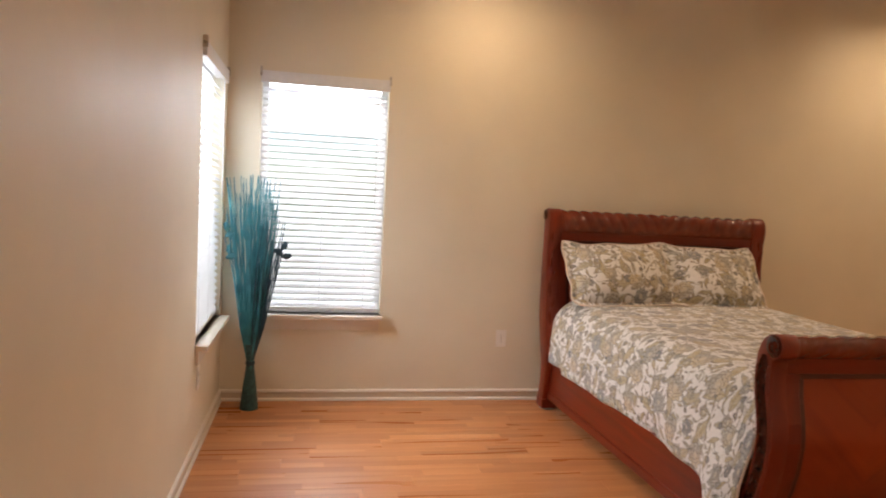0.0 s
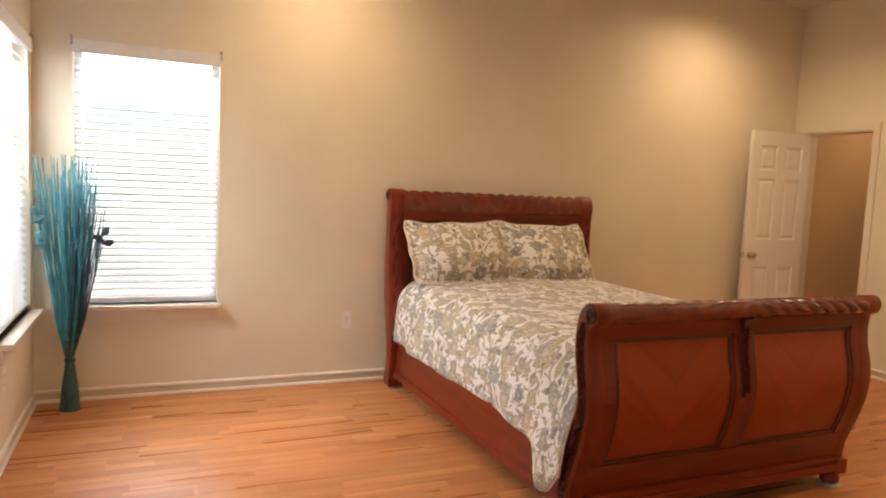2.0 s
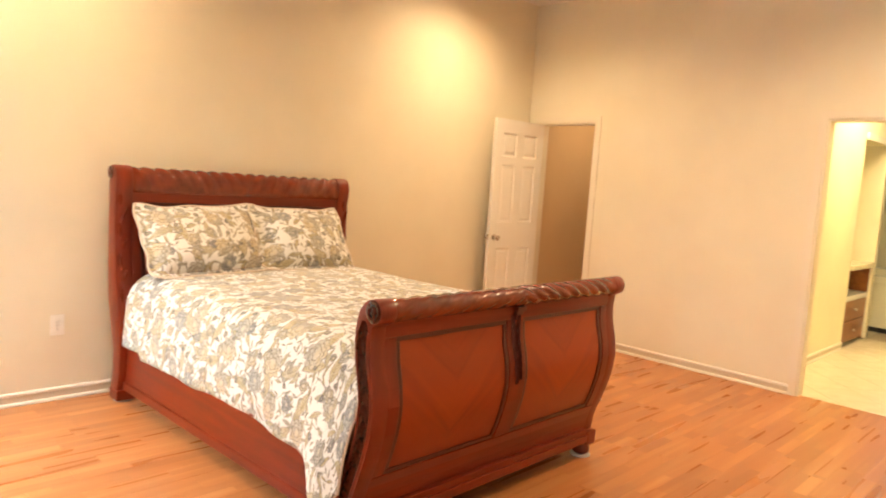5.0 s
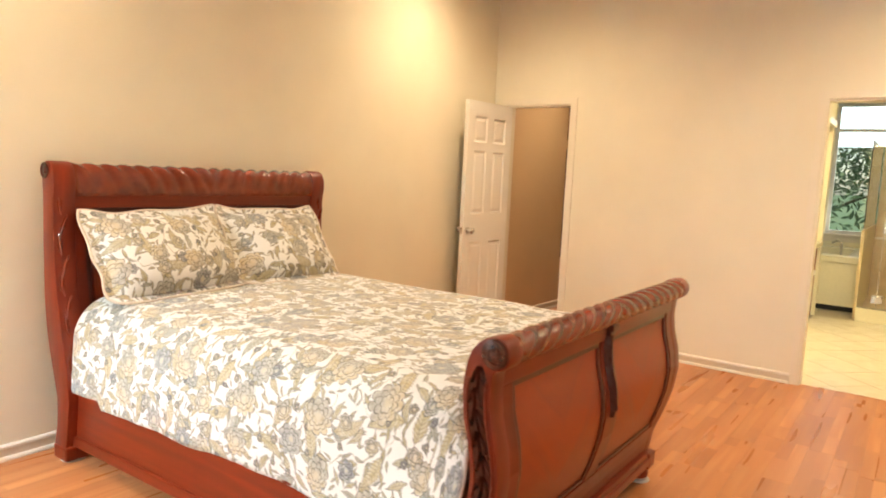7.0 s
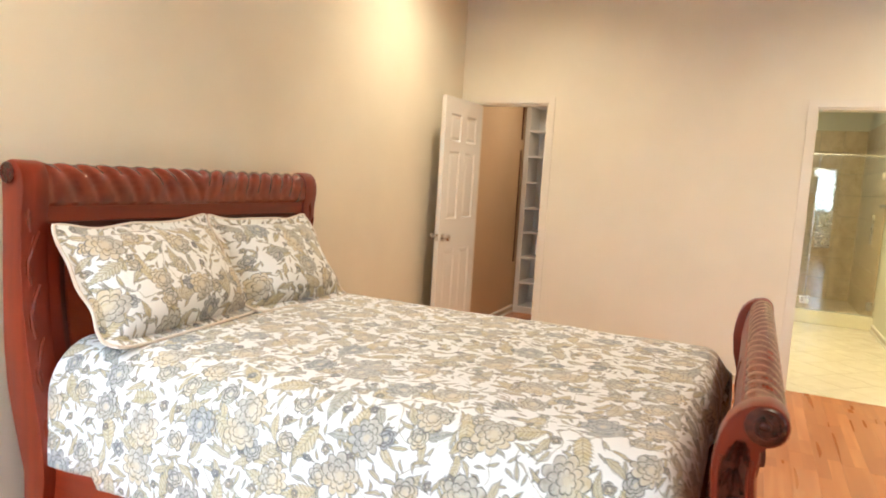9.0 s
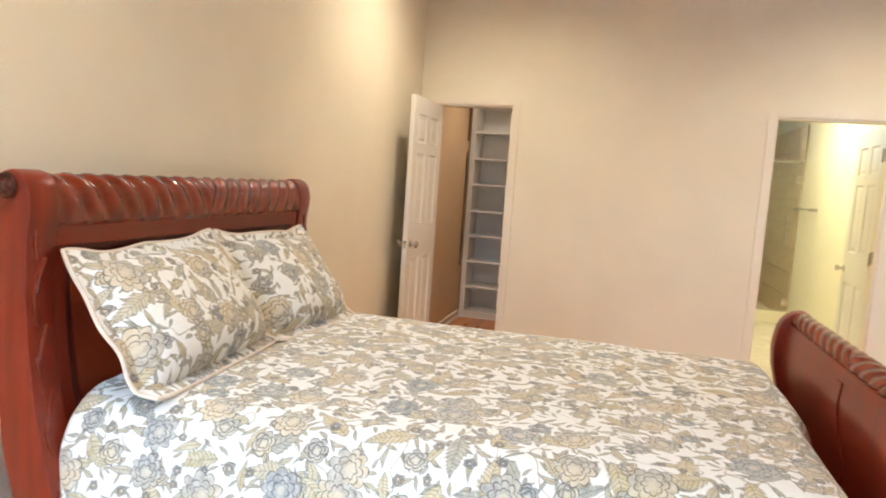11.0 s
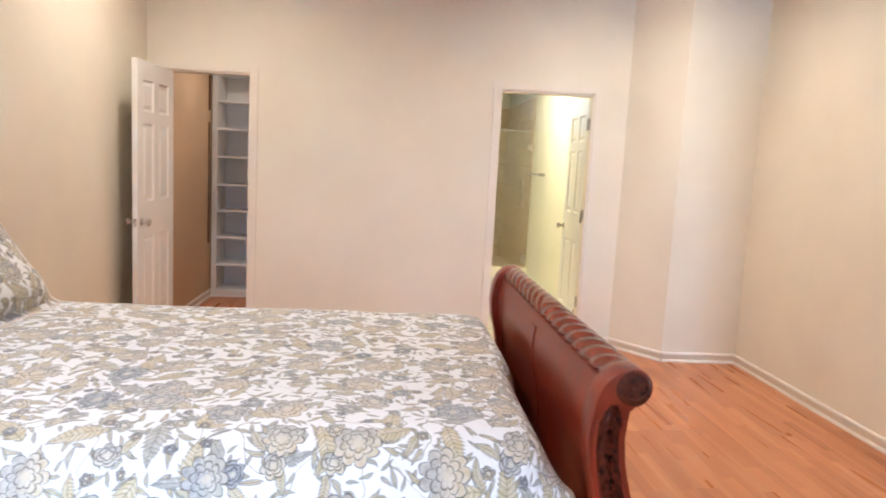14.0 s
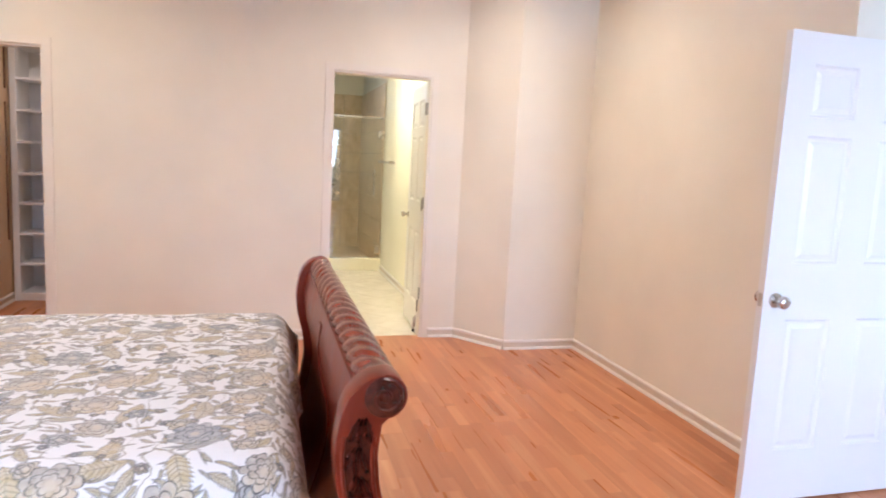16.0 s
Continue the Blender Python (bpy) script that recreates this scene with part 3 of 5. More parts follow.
def six_panel_door(name, w, m, hinge_side, label, zk=0.93, h=2.02, mid_share=0.14):
    """A moulded six panel door. Local x runs from the hinge edge to the free edge, y is its thickness."""
    t = 0.035
    d = thing(name, 0, 0, 0, label, "door", kind="structure")
    st = w * 0.145
    mid = w * mid_share
    pw = (w - 2 * st - mid) / 2
    rows = [(0.0, 0.12 * h), (0.41 * h, 0.53 * h), (0.795 * h, 0.832 * h), (0.938 * h, h)]
    xs = [(0, st), (st + pw, st + pw + mid), (w - st, w)]
    dims = [(a, b, 0, t, 0.008, h) for a, b in (xs[0], xs[2])]
    dims += [(st, w - st, 0, t, max(a, 0.008), b) for a, b in rows]
    dims += [(xs[1][0], xs[1][1], 0, t, a[1], b[0]) for a, b in zip(rows, rows[1:])]
    part("door_frame", boxes(*dims), m, d)
    for x0 in (st, st + pw + mid):
        for a, b in zip(rows, rows[1:]):
            z0, z1 = a[1], b[0]
            bm = bmesh.new()
            for s in (0, 1):
                lv = [(0.0, 0.0), (0.010, 0.010), (0.022, 0.010), (0.040, 0.003)]
                rings = []
                for ins, dep in lv:
                    y = dep if s == 0 else t - dep
                    rings.append([bm.verts.new(p) for p in ((x0 + ins, y, z0 + ins), (x0 + pw - ins, y, z0 + ins), (x0 + pw - ins, y, z1 - ins), (x0 + ins, y, z1 - ins))])
                for p, q in zip(rings, rings[1:]):
                    for i in range(4):
                        bm.faces.new((p[i], p[(i + 1) % 4], q[(i + 1) % 4], q[i]))
                bm.faces.new(rings[-1])
            part("panel", bm, m, d)
    for s in (-1, 1):
        k = part("knob", knob_mesh(), M_STEEL, d, "brushed nickel round knob", True)
        k.matrix_basis = pose(w - 0.06, t if s > 0 else 0, zk, 0, 0, 0 if s > 0 else 180)
    part("latch_plate", boxes((w - 0.001, w + 0.0015, 0.006, 0.029, zk - 0.028, zk + 0.028)), M_STEEL, d)
    for z in (0.24, 1.06, 1.81):
        hg = bmesh.new()
        box(hg, -0.0025, 0.0, 0.003, t - 0.003, z - 0.045, z + 0.045)
        hinge = part("hinge", hg, M_HINGE, d, "aged nickel butt hinge")
        kn = lathe([(0.0065, z - 0.048), (0.0065, z + 0.048)], 10)
        bmesh.ops.translate(kn, verts=kn.verts, vec=(-0.004, -0.003 if hinge_side < 0 else t + 0.003, 0))
        part("knuckle", kn, M_HINGE, hinge)
    return d


door_1 = six_panel_door("door_1", 0.675, M_DOOR, -1, "white six panel closet door standing open", 0.93)
door_1.matrix_world = pose(-0.010, -0.163, 0, 0, 0, 180 - 2.0)
door_2 = six_panel_door("door_2", 0.745, M_DOOR, 1, "white six panel bathroom door standing open", 0.93)
door_2.matrix_world = pose(0.085, -3.468, 0, 0, 0, -3.5)
door_3 = six_panel_door("door_3", 0.86, M_DOOR, 1, "white six panel entry door opened wide", 0.905, 2.0, 0.17)
door_3.matrix_world = pose(-2.80, -5.078, 0, 0, 0, 90 + 1.0)
stop_arm = part("door_stop", boxes((0.045, 0.075, 0.035, 0.042, 0.05, 0.15), (0.052, 0.068, 0.042, 0.056, 0.015, 0.13), bevel=0.003), M_STEEL, door_2, "nickel kick-down door stop")
part("stop_tip", lathe([(0.010, 0.009), (0.012, 0.014), (0.012, 0.026), (0.008, 0.03)], 12), M_SLOT, stop_arm, "dark rubber tip").location = (0.06, 0.049, 0)
# hinge leaves on the bathroom jamb
for z in (0.35, 1.077, 1.813):
    tagged(part("jamb_hinge", boxes((0.030, 0.080, BA_Y0 + 0.016, BA_Y0 + 0.020, z - 0.045, z + 0.045), bevel=0.001), M_HINGE), "aged nickel hinge leaf on the bathroom jamb", "hinge")


# ---- windows with blinds; local x along the wall, y towards the room, z up ----
def window(name, w, z0, z1, m, label, blinds=True, mullion=None):
    win = thing(name, 0, 0, 0, label, "window", kind="structure")
    m.translation.z = 0
    h = z1 - z0
    fr = 0.045
    fy0, fy1 = -TH + 0.02, -TH + 0.075
    frame_part = part("window_frame", boxes((0, fr, fy0, fy1, z0, z1), (w - fr, w, fy0, fy1, z0, z1), (fr, w - fr, fy0, fy1, z0, z0 + fr), (fr, w - fr, fy0, fy1, z1 - fr, z1),
                                            *([(fr, w - fr, fy0, fy1, mullion - 0.02, mullion + 0.02)] if mullion else [])), M_VINYL, win, "white vinyl sash frame")
    for a, b in ((z0 + fr, mullion - 0.02), (mullion + 0.02, z1 - fr)) if mullion else ((z0 + fr, z1 - fr),):
        g = part("pane", boxes((fr, w - fr, fy0 + 0.022, fy0 + 0.028, a, b)), M_GLASS, win)
        g.visible_shadow = False
    part("window_sill", boxes((-0.016, w + 0.016, -TH + 0.075, 0.065, z0 - 0.028, z0 + 0.0), bevel=0.006), M_TRIM, win, "cream painted projecting sill")
    part("apron", boxes((0.004, w - 0.004, 0, 0.014, z0 - 0.105, z0 - 0.028), bevel=0.003), M_TRIM, win, "cream painted apron below the sill")
    if not blinds:
        win.matrix_world = m
        return win
    win.matrix_world = m
    bl = thing("window_blind", 0, 0, 0, "white slatted blind lowered in a bright window", "blind", "white window blinds")
    part("headrail", boxes((0.006, w - 0.006, -0.055, -0.012, z1 - 0.045, z1 - 0.004)), M_VINYL, bl)
    part("valance", boxes((-0.004, w + 0.004, 0.002, 0.022, z1 - 0.072, z1 + 0.004), bevel=0.002), M_VINYL, bl, "plain white valance strip")
    part("bottom_rail", boxes((0.008, w - 0.008, -0.058, -0.012, z0 + 0.024, z0 + 0.042), bevel=0.004), M_VINYL, bl)
    for xa in (-0.010, w - 0.002):
        part("bracket", boxes((xa, xa + 0.012, 0.0, 0.026, z1 - 0.03, z1 + 0.028), bevel=0.002), M_STEEL, bl, "small grey mounting bracket")
    n = int((h - 0.13) / 0.0425)
    sl = bmesh.new()
    rows = []
    for i in range(5):
        a = (i / 4 - 0.5) * 0.05
        rows.append([sl.verts.new((x, a, 0.003 * (1 - (2 * a / 0.05) ** 2) + s)) for x in (0.008, w - 0.008) for s in (0, 0.0028)])
    for p, q in zip(rows, rows[1:]):
        sl.faces.new((p[0], p[2], q[2], q[0]))
        sl.faces.new((p[1], q[1], q[3], p[3]))
        sl.faces.new((p[0], q[0], q[1], p[1]))
        sl.faces.new((p[2], p[3], q[3], q[2]))
    sl.faces.new((rows[0][0], rows[0][1], rows[0][3], rows[0][2]))
    sl.faces.new((rows[-1][0], rows[-1][2], rows[-1][3], rows[-1][1]))
    me = to_mesh(sl, "slat", M_SLAT, True)
    for i in range(n):
        s = new("slat", me)
        s.parent = bl
        s.matrix_basis = pose(0, -0.035, z0 + 0.062 + i * 0.0425, -38 + random.uniform(-1.5, 1.5), 0, random.uniform(-0.1, 0.1))
    for x in (0.12, w / 2, w - 0.12):
        part("ladder_cord", tube([(x, -0.008, z0 + 0.03), (x, -0.008, z1 - 0.05)], 0.0011, n=5), M_VINYL, bl)
    part("wand", tube([(0.07, 0.004, z1 - 0.06), (0.066, 0.006, z0 + 0.75)], 0.004, n=6), M_VINYL, bl, "clear tilt wand")
    bl.matrix_world = m
    return win


window("window_1", W1[1] - W1[0], W1[2], W1[3], pose(WEST, W1[1], 0, 0, 0, -90), "white sash window on the west wall")
window("window_2", W2[1] - W2[0], W2[2], W2[3], pose(W2[1], 0, 0, 0, 0, 180), "white sash window beside the corner")
window("window_3", W3[1] - W3[0], W3[2], W3[3], pose(WEST, W3[1], 0, 0, 0, -90), "white sash window near the entry", blinds=False)
window("window_4", BWIN[1] - BWIN[0], BWIN[2], BWIN[3], pose(BX, BWIN[0], 0, 0, 0, 90), "white bathroom window above the tub", blinds=False, mullion=2.24)


# ---- sleigh bed ----
HC, FC = -3.135, -3.093           # centre lines of headboard and footboard
bed = thing("sleigh_bed", -3.0, -1.2, 0, "carved reddish cherry wood sleigh bed with paneled footboard", "bed")


def bedpart(name, bm, m, label="", smooth=False, parent=None):
    ob = part(name, bm, m, None, label, smooth)
    if parent is not None:
        bpy.context.view_layer.update()
        ob.parent = parent
        ob.matrix_parent_inverse = parent.matrix_world.inverted()
        return ob
    return under(ob, bed)


FOOT = [(0.05, -2.350), (0.14, -2.360), (0.234, -2.374), (0.31, -2.402), (0.39, -2.431), (0.48, -2.456), (0.58, -2.468), (0.66, -2.458), (0.747, -2.435), (0.82, -2.428), (0.88, -2.434), (0.96, -2.450)]
HEAD = [(0.0, -0.215), (0.12, -0.240), (0.30, -0.262), (0.45, -0.245), (0.60, -0.207), (0.75, -0.173), (0.90, -0.153), (1.05, -0.144), (1.20, -0.148), (1.34, -0.146)]
HEAD_BACK = [(0.05, -0.130), (0.18, -0.165), (0.30, -0.166), (0.45, -0.118), (0.60, -0.077), (0.75, -0.061), (1.0, -0.058), (1.22, -0.062)]
FR_Y, FR_Z, FR_R = -2.441, 0.938, 0.044   # footboard roll


def curved(table, x0, x1, z0, z1, out, depth, sign=-1, n=None, bevel=0.0):
    """A board that follows the sleigh curve: its show face stands 'out' metres proud of the curve, 'depth' thick."""
    n = n or max(2, int((z1 - z0) / 0.035))
    bm = bmesh.new()
    rows = []
    for i in range(n + 1):
        z = z0 + (z1 - z0) * i / n
        y = lerp(table, z) + sign * out
        rows.append([bm.verts.new(p) for p in ((x0, y, z), (x1, y, z), (x1, y - sign * depth, z), (x0, y - sign * depth, z))])
    for p, q in zip(rows, rows[1:]):
        for k in range(4):
            bm.faces.new((p[k], p[(k + 1) % 4], q[(k + 1) % 4], q[k]))
    bm.faces.new(rows[0][::-1])
    bm.faces.new(rows[-1])
    if bevel:
        bmesh.ops.recalc_face_normals(bm, faces=bm.faces)
        es = [e for e in bm.edges if e.calc_face_angle(0) > 0.9]
        bmesh.ops.bevel(bm, geom=es, offset=bevel, segments=2, affect="EDGES", profile=0.6)
    return bm


def soften(bm, r):
    """Round the rims of a board that was cut from an outline."""
    bmesh.ops.recalc_face_normals(bm, faces=bm.faces)
    es = [e for e in bm.edges if e.calc_face_angle(0) > 1.2]
    bmesh.ops.bevel(bm, geom=es, offset=r, segments=2, affect="EDGES", profile=0.6)
    return bm


def hug(bm, table, z):
    """Bend a carving fixed at the height z so that it lies on the sleigh curve all along."""
    for v in bm.verts:
        v.co.y += lerp(table, v.co.z) - lerp(table, z)
    return bm


def rope_roll(x0, x1, y, z, r, turns, depth, plain_end=0.05):
    """A rolled rail carved with slanting leaf flutes, its ends left smooth."""
    bm = bmesh.new()
    n, k = 160, 28
    rows = []
    for i in range(n + 1):
        x = x0 + (x1 - x0) * i / n
        edge = min(1.0, max(0.0, (min(x - x0, x1 - x) - plain_end) / 0.05))
        row = []
        for j in range(k):
            a = 2 * math.pi * j / k
            ph = turns * 2 * math.pi * i / n * (1 if x < (x0 + x1) / 2 else -1) + 2.0 * a
            g = abs(math.sin(ph))
            rr = r * (1 - edge * depth * (1 - g) ** 1.6 - edge * 0.02 * abs(math.sin(ph * 3)))
            row.append(bm.verts.new((x, y + rr * math.cos(a), z + rr * math.sin(a))))
        rows.append(row)
    for p, q in zip(rows, rows[1:]):
        for j in range(k):
            bm.faces.new((p[j], p[(j + 1) % k], q[(j + 1) % k], q[j]))
    bm.faces.new(rows[0][::-1])
    bm.faces.new(rows[-1])
    return bm


def leaf_curl(length, width, thick, curl=1.0, n=10):
    """A carved acanthus leaf: a ribbed, tapering, curling blade in the xz plane, relief along -y."""
    bm = bmesh.new()
    rows = []
    for i in range(n + 1):
        t = i / n
        ang = curl * t * t * 2.2
        cx_, cz_ = length * (t - 0.25 * curl * t ** 3), -length * 0.35 * curl * t ** 2.2
        wd = width * (math.sin(math.pi * min(1, 0.12 + 0.88 * (1 - t))) ** 0.8) * (1 + 0.18 * math.sin(t * 19))
        row = []
        for j in range(7):
            s = j / 3 - 1
            row.append(bm.verts.new((cx_ + s * wd * math.sin(ang), -thick * (1 - s * s) * (0.7 + 0.3 * math.cos(s * 9)), cz_ + s * wd * math.cos(ang))))
        rows.append(row)
    for p, q in zip(rows, rows[1:]):
        for j in range(6):
            bm.faces.new((p[j], p[j + 1], q[j + 1], q[j]))
    return bm


def carved_crest(x0, x1):
    """The headboard's rolled crest: a rounded band whose front is carved with broad slanting leaves."""
    prof = [(-0.150, 1.222), (-0.162, 1.235), (-0.165, 1.260), (-0.167, 1.285), (-0.165, 1.310), (-0.158, 1.335), (-0.145, 1.355), (-0.127, 1.369), (-0.105, 1.374),
            (-0.082, 1.368), (-0.066, 1.352), (-0.060, 1.330), (-0.066, 1.308), (-0.080, 1.296), (-0.100, 1.290), (-0.120, 1.262), (-0.122, 1.226)]
    carve = [0, 0.25, 0.8, 1, 1, 1, 1, 1, 0.9, 0.6, 0.3] + [0] * 6
    bm = bmesh.new()
    n = 220
    rows = []
    for i in range(n + 1):
        x = x0 + (x1 - x0) * i / n
        edge = min(1.0, max(0.0, min(x - x0, x1 - x) / 0.03))
        mid = 1 if x < (x0 + x1) / 2 else -1
        row = []
        for k, ((y, z), c) in enumerate(zip(prof, carve)):
            ph = (x - (x0 + x1) / 2) * mid * 37.0 + k * 0.42
            g = abs(math.sin(ph))
            d = edge * c * (0.015 * (1 - g) ** 1.3 + 0.0012 * abs(math.sin(ph * 3)))
            cy, cz = -0.105, 1.30
            ln = math.hypot(y - cy, z - cz)
            row.append(bm.verts.new((x, y - (y - cy) / ln * d, z - (z - cz) / ln * d)))
        rows.append(row)
    m = len(prof)
    for p, q in zip(rows, rows[1:]):
        for k in range(m):
            bm.faces.new((p[k], p[(k + 1) % m], q[(k + 1) % m], q[k]))
    bm.faces.new(rows[0][::-1])
    bm.faces.new(rows[-1])
    return bm


# headboard
x0, x1 = HC - 0.828, HC + 0.828
hb = bedpart("headboard", curved(HEAD, x0 + 0.10, x1 - 0.10, 0.30, 1.26, -0.022, 0.045, -1), M_WOODV, "curved headboard with two sunk panels", True)
for sx in (-1, 1):
    a = HC + sx * 0.828
    xa, xb = (a, a + 0.098) if sx < 0 else (a - 0.098, a)
    front = [(lerp(HEAD, z) - 0.012, z) for z in np.linspace(0.05, 1.20, 30)]
    over = [(-0.166, 1.235), (-0.171, 1.265), (-0.172, 1.292), (-0.169, 1.315), (-0.161, 1.340), (-0.148, 1.360), (-0.128, 1.374), (-0.105, 1.379), (-0.080, 1.372), (-0.062, 1.354), (-0.056, 1.330)]
    back = [(lerp(HEAD_BACK, z), z) for z in np.linspace(1.22, 0.05, 24)]
    post = bedpart("headboard_post", soften(prism(front + over + back, "x", xa, xb), 0.007), M_WOODV, "S-curved post rising into the rolled crest", True)
    bedpart("foot", boxes((xa - 0.006, xb + 0.006, -0.258, -0.140, 0.012, 0.075), bevel=0.012), M_WOODV)
    for i in range(9):
        z = 0.40 + i * 0.092
        lf = leaf_curl(0.105, 0.015, 0.006, 0.3)
        bmesh.ops.rotate(lf, verts=lf.verts, cent=(0, 0, 0), matrix=Matrix.Rotation(radians(-78 if i % 2 else -100), 3, "Y"))
        bmesh.ops.translate(lf, verts=lf.verts, vec=(a - sx * 0.034, lerp(HEAD, z) - 0.010, z))
        bedpart("carved_leaf", hug(lf, HEAD, z), M_CARVE, "", True, post)
bedpart("crest", carved_crest(x0 + 0.085, x1 - 0.085), M_CARVE, "rolled crest carved with slanting leaves", True)
for sx in (-1, 1):
    sc = bedpart("scroll_end", lathe([(0.034, 0), (0.036, 0.002), (0.035, 0.005), (0.030, 0.006), (0.026, 0.002), (0.016, 0.002), (0.013, 0.005), (0.004, 0.006)], 28, "x"), M_CARVED, "carved scroll rosette", True)
    bpy.context.view_layer.update()
    sc.matrix_world = Matrix.Translation((x0 - 0.004 if sx < 0 else x1 + 0.004, -0.098, 1.334)) @ pose(0, 0, 0, 0, 0, 180 if sx < 0 else 0)
bedpart("headboard_rail", curved(HEAD, x0 + 0.10, x1 - 0.10, 1.165, 1.245, 0.002, 0.03, -1, bevel=0.004), M_WOOD)
bedpart("headboard_rail", curved(HEAD, x0 + 0.10, x1 - 0.10, 0.34, 0.46, 0.002, 0.03, -1, bevel=0.004), M_WOOD)
bedpart("headboard_stile", curved(HEAD, HC - 0.05, HC + 0.05, 0.46, 1.165, 0.002, 0.03, -1, bevel=0.004), M_WOODV)
for sx in (-1, 1):
    xa, xb = (x0 + 0.10, x0 + 0.15) if sx < 0 else (x1 - 0.15, x1 - 0.10)
    bedpart("headboard_stile", curved(HEAD, xa, xb, 0.46, 1.165, 0.0, 0.03, -1, bevel=0.004), M_WOODV)
    pa, pb = (x0 + 0.15, HC - 0.05) if sx < 0 else (HC + 0.05, x1 - 0.15)
    pan = bedpart("headboard_panel", curved(HEAD, pa + 0.03, pb - 0.03, 0.50, 1.135, -0.010, 0.02, -1, bevel=0.008), M_VENEER, "veneered sunk panel")
    for d in ((pa, pb, 1.145, 1.165), (pa, pb, 0.46, 0.48), (pa, pa + 0.02, 0.48, 1.145), (pb - 0.02, pb, 0.48, 1.145)):
        bedpart("moulding", curved(HEAD, d[0], d[1], d[2], d[3], -0.004, 0.015, -1, bevel=0.003), M_GROOVE, "", False, pan)

# footboard
x0, x1 = FC - 0.80, FC + 0.80
fbd = bedpart("footboard", curved(FOOT, x0 + 0.05, x1 - 0.05, 0.12, 0.93, -0.016, 0.036, -1), M_WOODV, "curved footboard with two chevron veneer panels", True)
for sx in (-1, 1):
    xa, xb = (x0 - 0.012, x0 + 0.062) if sx < 0 else (x1 - 0.062, x1 + 0.012)
    front = [(lerp(FOOT, z) - 0.004, z) for z in np.linspace(0.10, 0.880, 26)]
    roll = [(FR_Y + 0.047 * math.cos(radians(d)), FR_Z + 0.047 * math.sin(radians(d))) for d in range(260, 80, -15)]
    inner = [(-2.412, 0.978), (-2.388, 0.962), (-2.368, 0.938), (-2.355, 0.905), (-2.347, 0.86)]
    back = [(lerp(FOOT, z) + 0.084, z) for z in np.linspace(0.82, 0.10, 20)]
    outline = front + roll + inner + back
    post = bedpart("footboard_post", soften(prism(outline, "x", xa, xb), 0.006), M_WOODV, "S-curved post ending in a scroll", True)
    xo = xa if sx < 0 else xb
    # sunk carved field on the outer side inside a raised rim
    mids = [(lerp(FOOT, z) + 0.040, z) for z in np.linspace(0.14, 0.86, 24)]
    rim = [(y - 0.026, z) for y, z in mids] + [(y + 0.026, z) for y, z in mids[::-1]]
    bedpart("carved_field", prism(rim, "x", xo - 0.0012, xo + 0.0012), M_CARVED, "dark carved field", False, post)
    for side in (-1, 1):
        bedpart("rim_bead", tube([(xo + sx * 0.001, y + side * 0.030, z) for y, z in mids], 0.0045, n=6), M_WOODV, "", True, post)
    for i in range(12):
        z = 0.900 - i * 0.060
        yc = lerp(FOOT, z) + 0.040
        up = 1 if i % 2 else -1
        for wing in (-1, 0, 1):
            lf = leaf_curl(0.066 - 0.012 * abs(wing), 0.008 if wing else 0.007, 0.007, 0.22 * wing)
            bmesh.ops.rotate(lf, verts=lf.verts, cent=(0, 0, 0), matrix=Matrix.Rotation(radians(90 + 13 * wing + 4 * up), 3, "Y"))
            bmesh.ops.rotate(lf, verts=lf.verts, cent=(0, 0, 0), matrix=Matrix.Rotation(radians(90 * sx), 3, "Z"))
            bmesh.ops.translate(lf, verts=lf.verts, vec=(xo + sx * 0.001, yc + 0.006 * wing, z))
            bedpart("carved_leaf", hug(lf, FOOT, z), M_CARVED, "", True, post)
    spiral = [(xo + sx * 0.004, FR_Y + (0.039 - 0.0021 * k) * math.cos(k * 0.62 + 1.4), FR_Z + (0.039 - 0.0021 * k) * math.sin(k * 0.62 + 1.4)) for k in range(16)]
    bedpart("volute", tube(spiral, 0.0058, 0.003, n=6), M_CARVED, "carved spiral volute", True, post)
    # scroll end with ring and button
    sc = bedpart("scroll_end", lathe([(0.0415, -0.004), (0.0415, 0.001), (0.040, 0.002), (0.012, 0.002), (0.009, 0.006), (0.004, 0.0075)], 28, "x"), M_CARVED, "carved scroll rosette", True)
    bpy.context.view_layer.update()
    sc.matrix_world = Matrix.Translation((x0 - 0.012 if sx < 0 else x1 + 0.012, FR_Y, FR_Z)) @ pose(0, 0, 0, 0, 0, 180 if sx < 0 else 0)
    bedpart("plinth", boxes((xa - 0.004, xb + 0.004, -2.396, -2.285, 0.075, 0.150), bevel=0.012), M_WOODV)
    bedpart("foot", lathe([(0.030, 0.012), (0.043, 0.022), (0.047, 0.042), (0.040, 0.060), (0.033, 0.076)], 18), M_WOODV, "", True).matrix_world = Matrix.Translation(((xa + xb) / 2, -2.335, 0))
bedpart("top_roll", rope_roll(x0 + 0.055, x1 - 0.055, FR_Y, FR_Z, FR_R + 0.001, 9.0, 0.20, 0.0), M_CARVE, "rolled rail carved with slanting leaves", True)
bedpart("footboard_rail", curved(FOOT, x0 + 0.055, x1 - 0.055, 0.835, 0.90, 0.004, 0.025, -1, bevel=0.004), M_WOOD)
bedpart("footboard_rail", curved(FOOT, x0 + 0.055, x1 - 0.055, 0.165, 0.30, 0.004, 0.025, -1, bevel=0.004), M_WOOD)
bedpart("base_moulding", boxes((x0 + 0.07, x1 - 0.07, -2.398, -2.33, 0.095, 0.135), (x0 + 0.07, x1 - 0.07, -2.390, -2.33, 0.135, 0.165), bevel=0.006), M_WOOD)
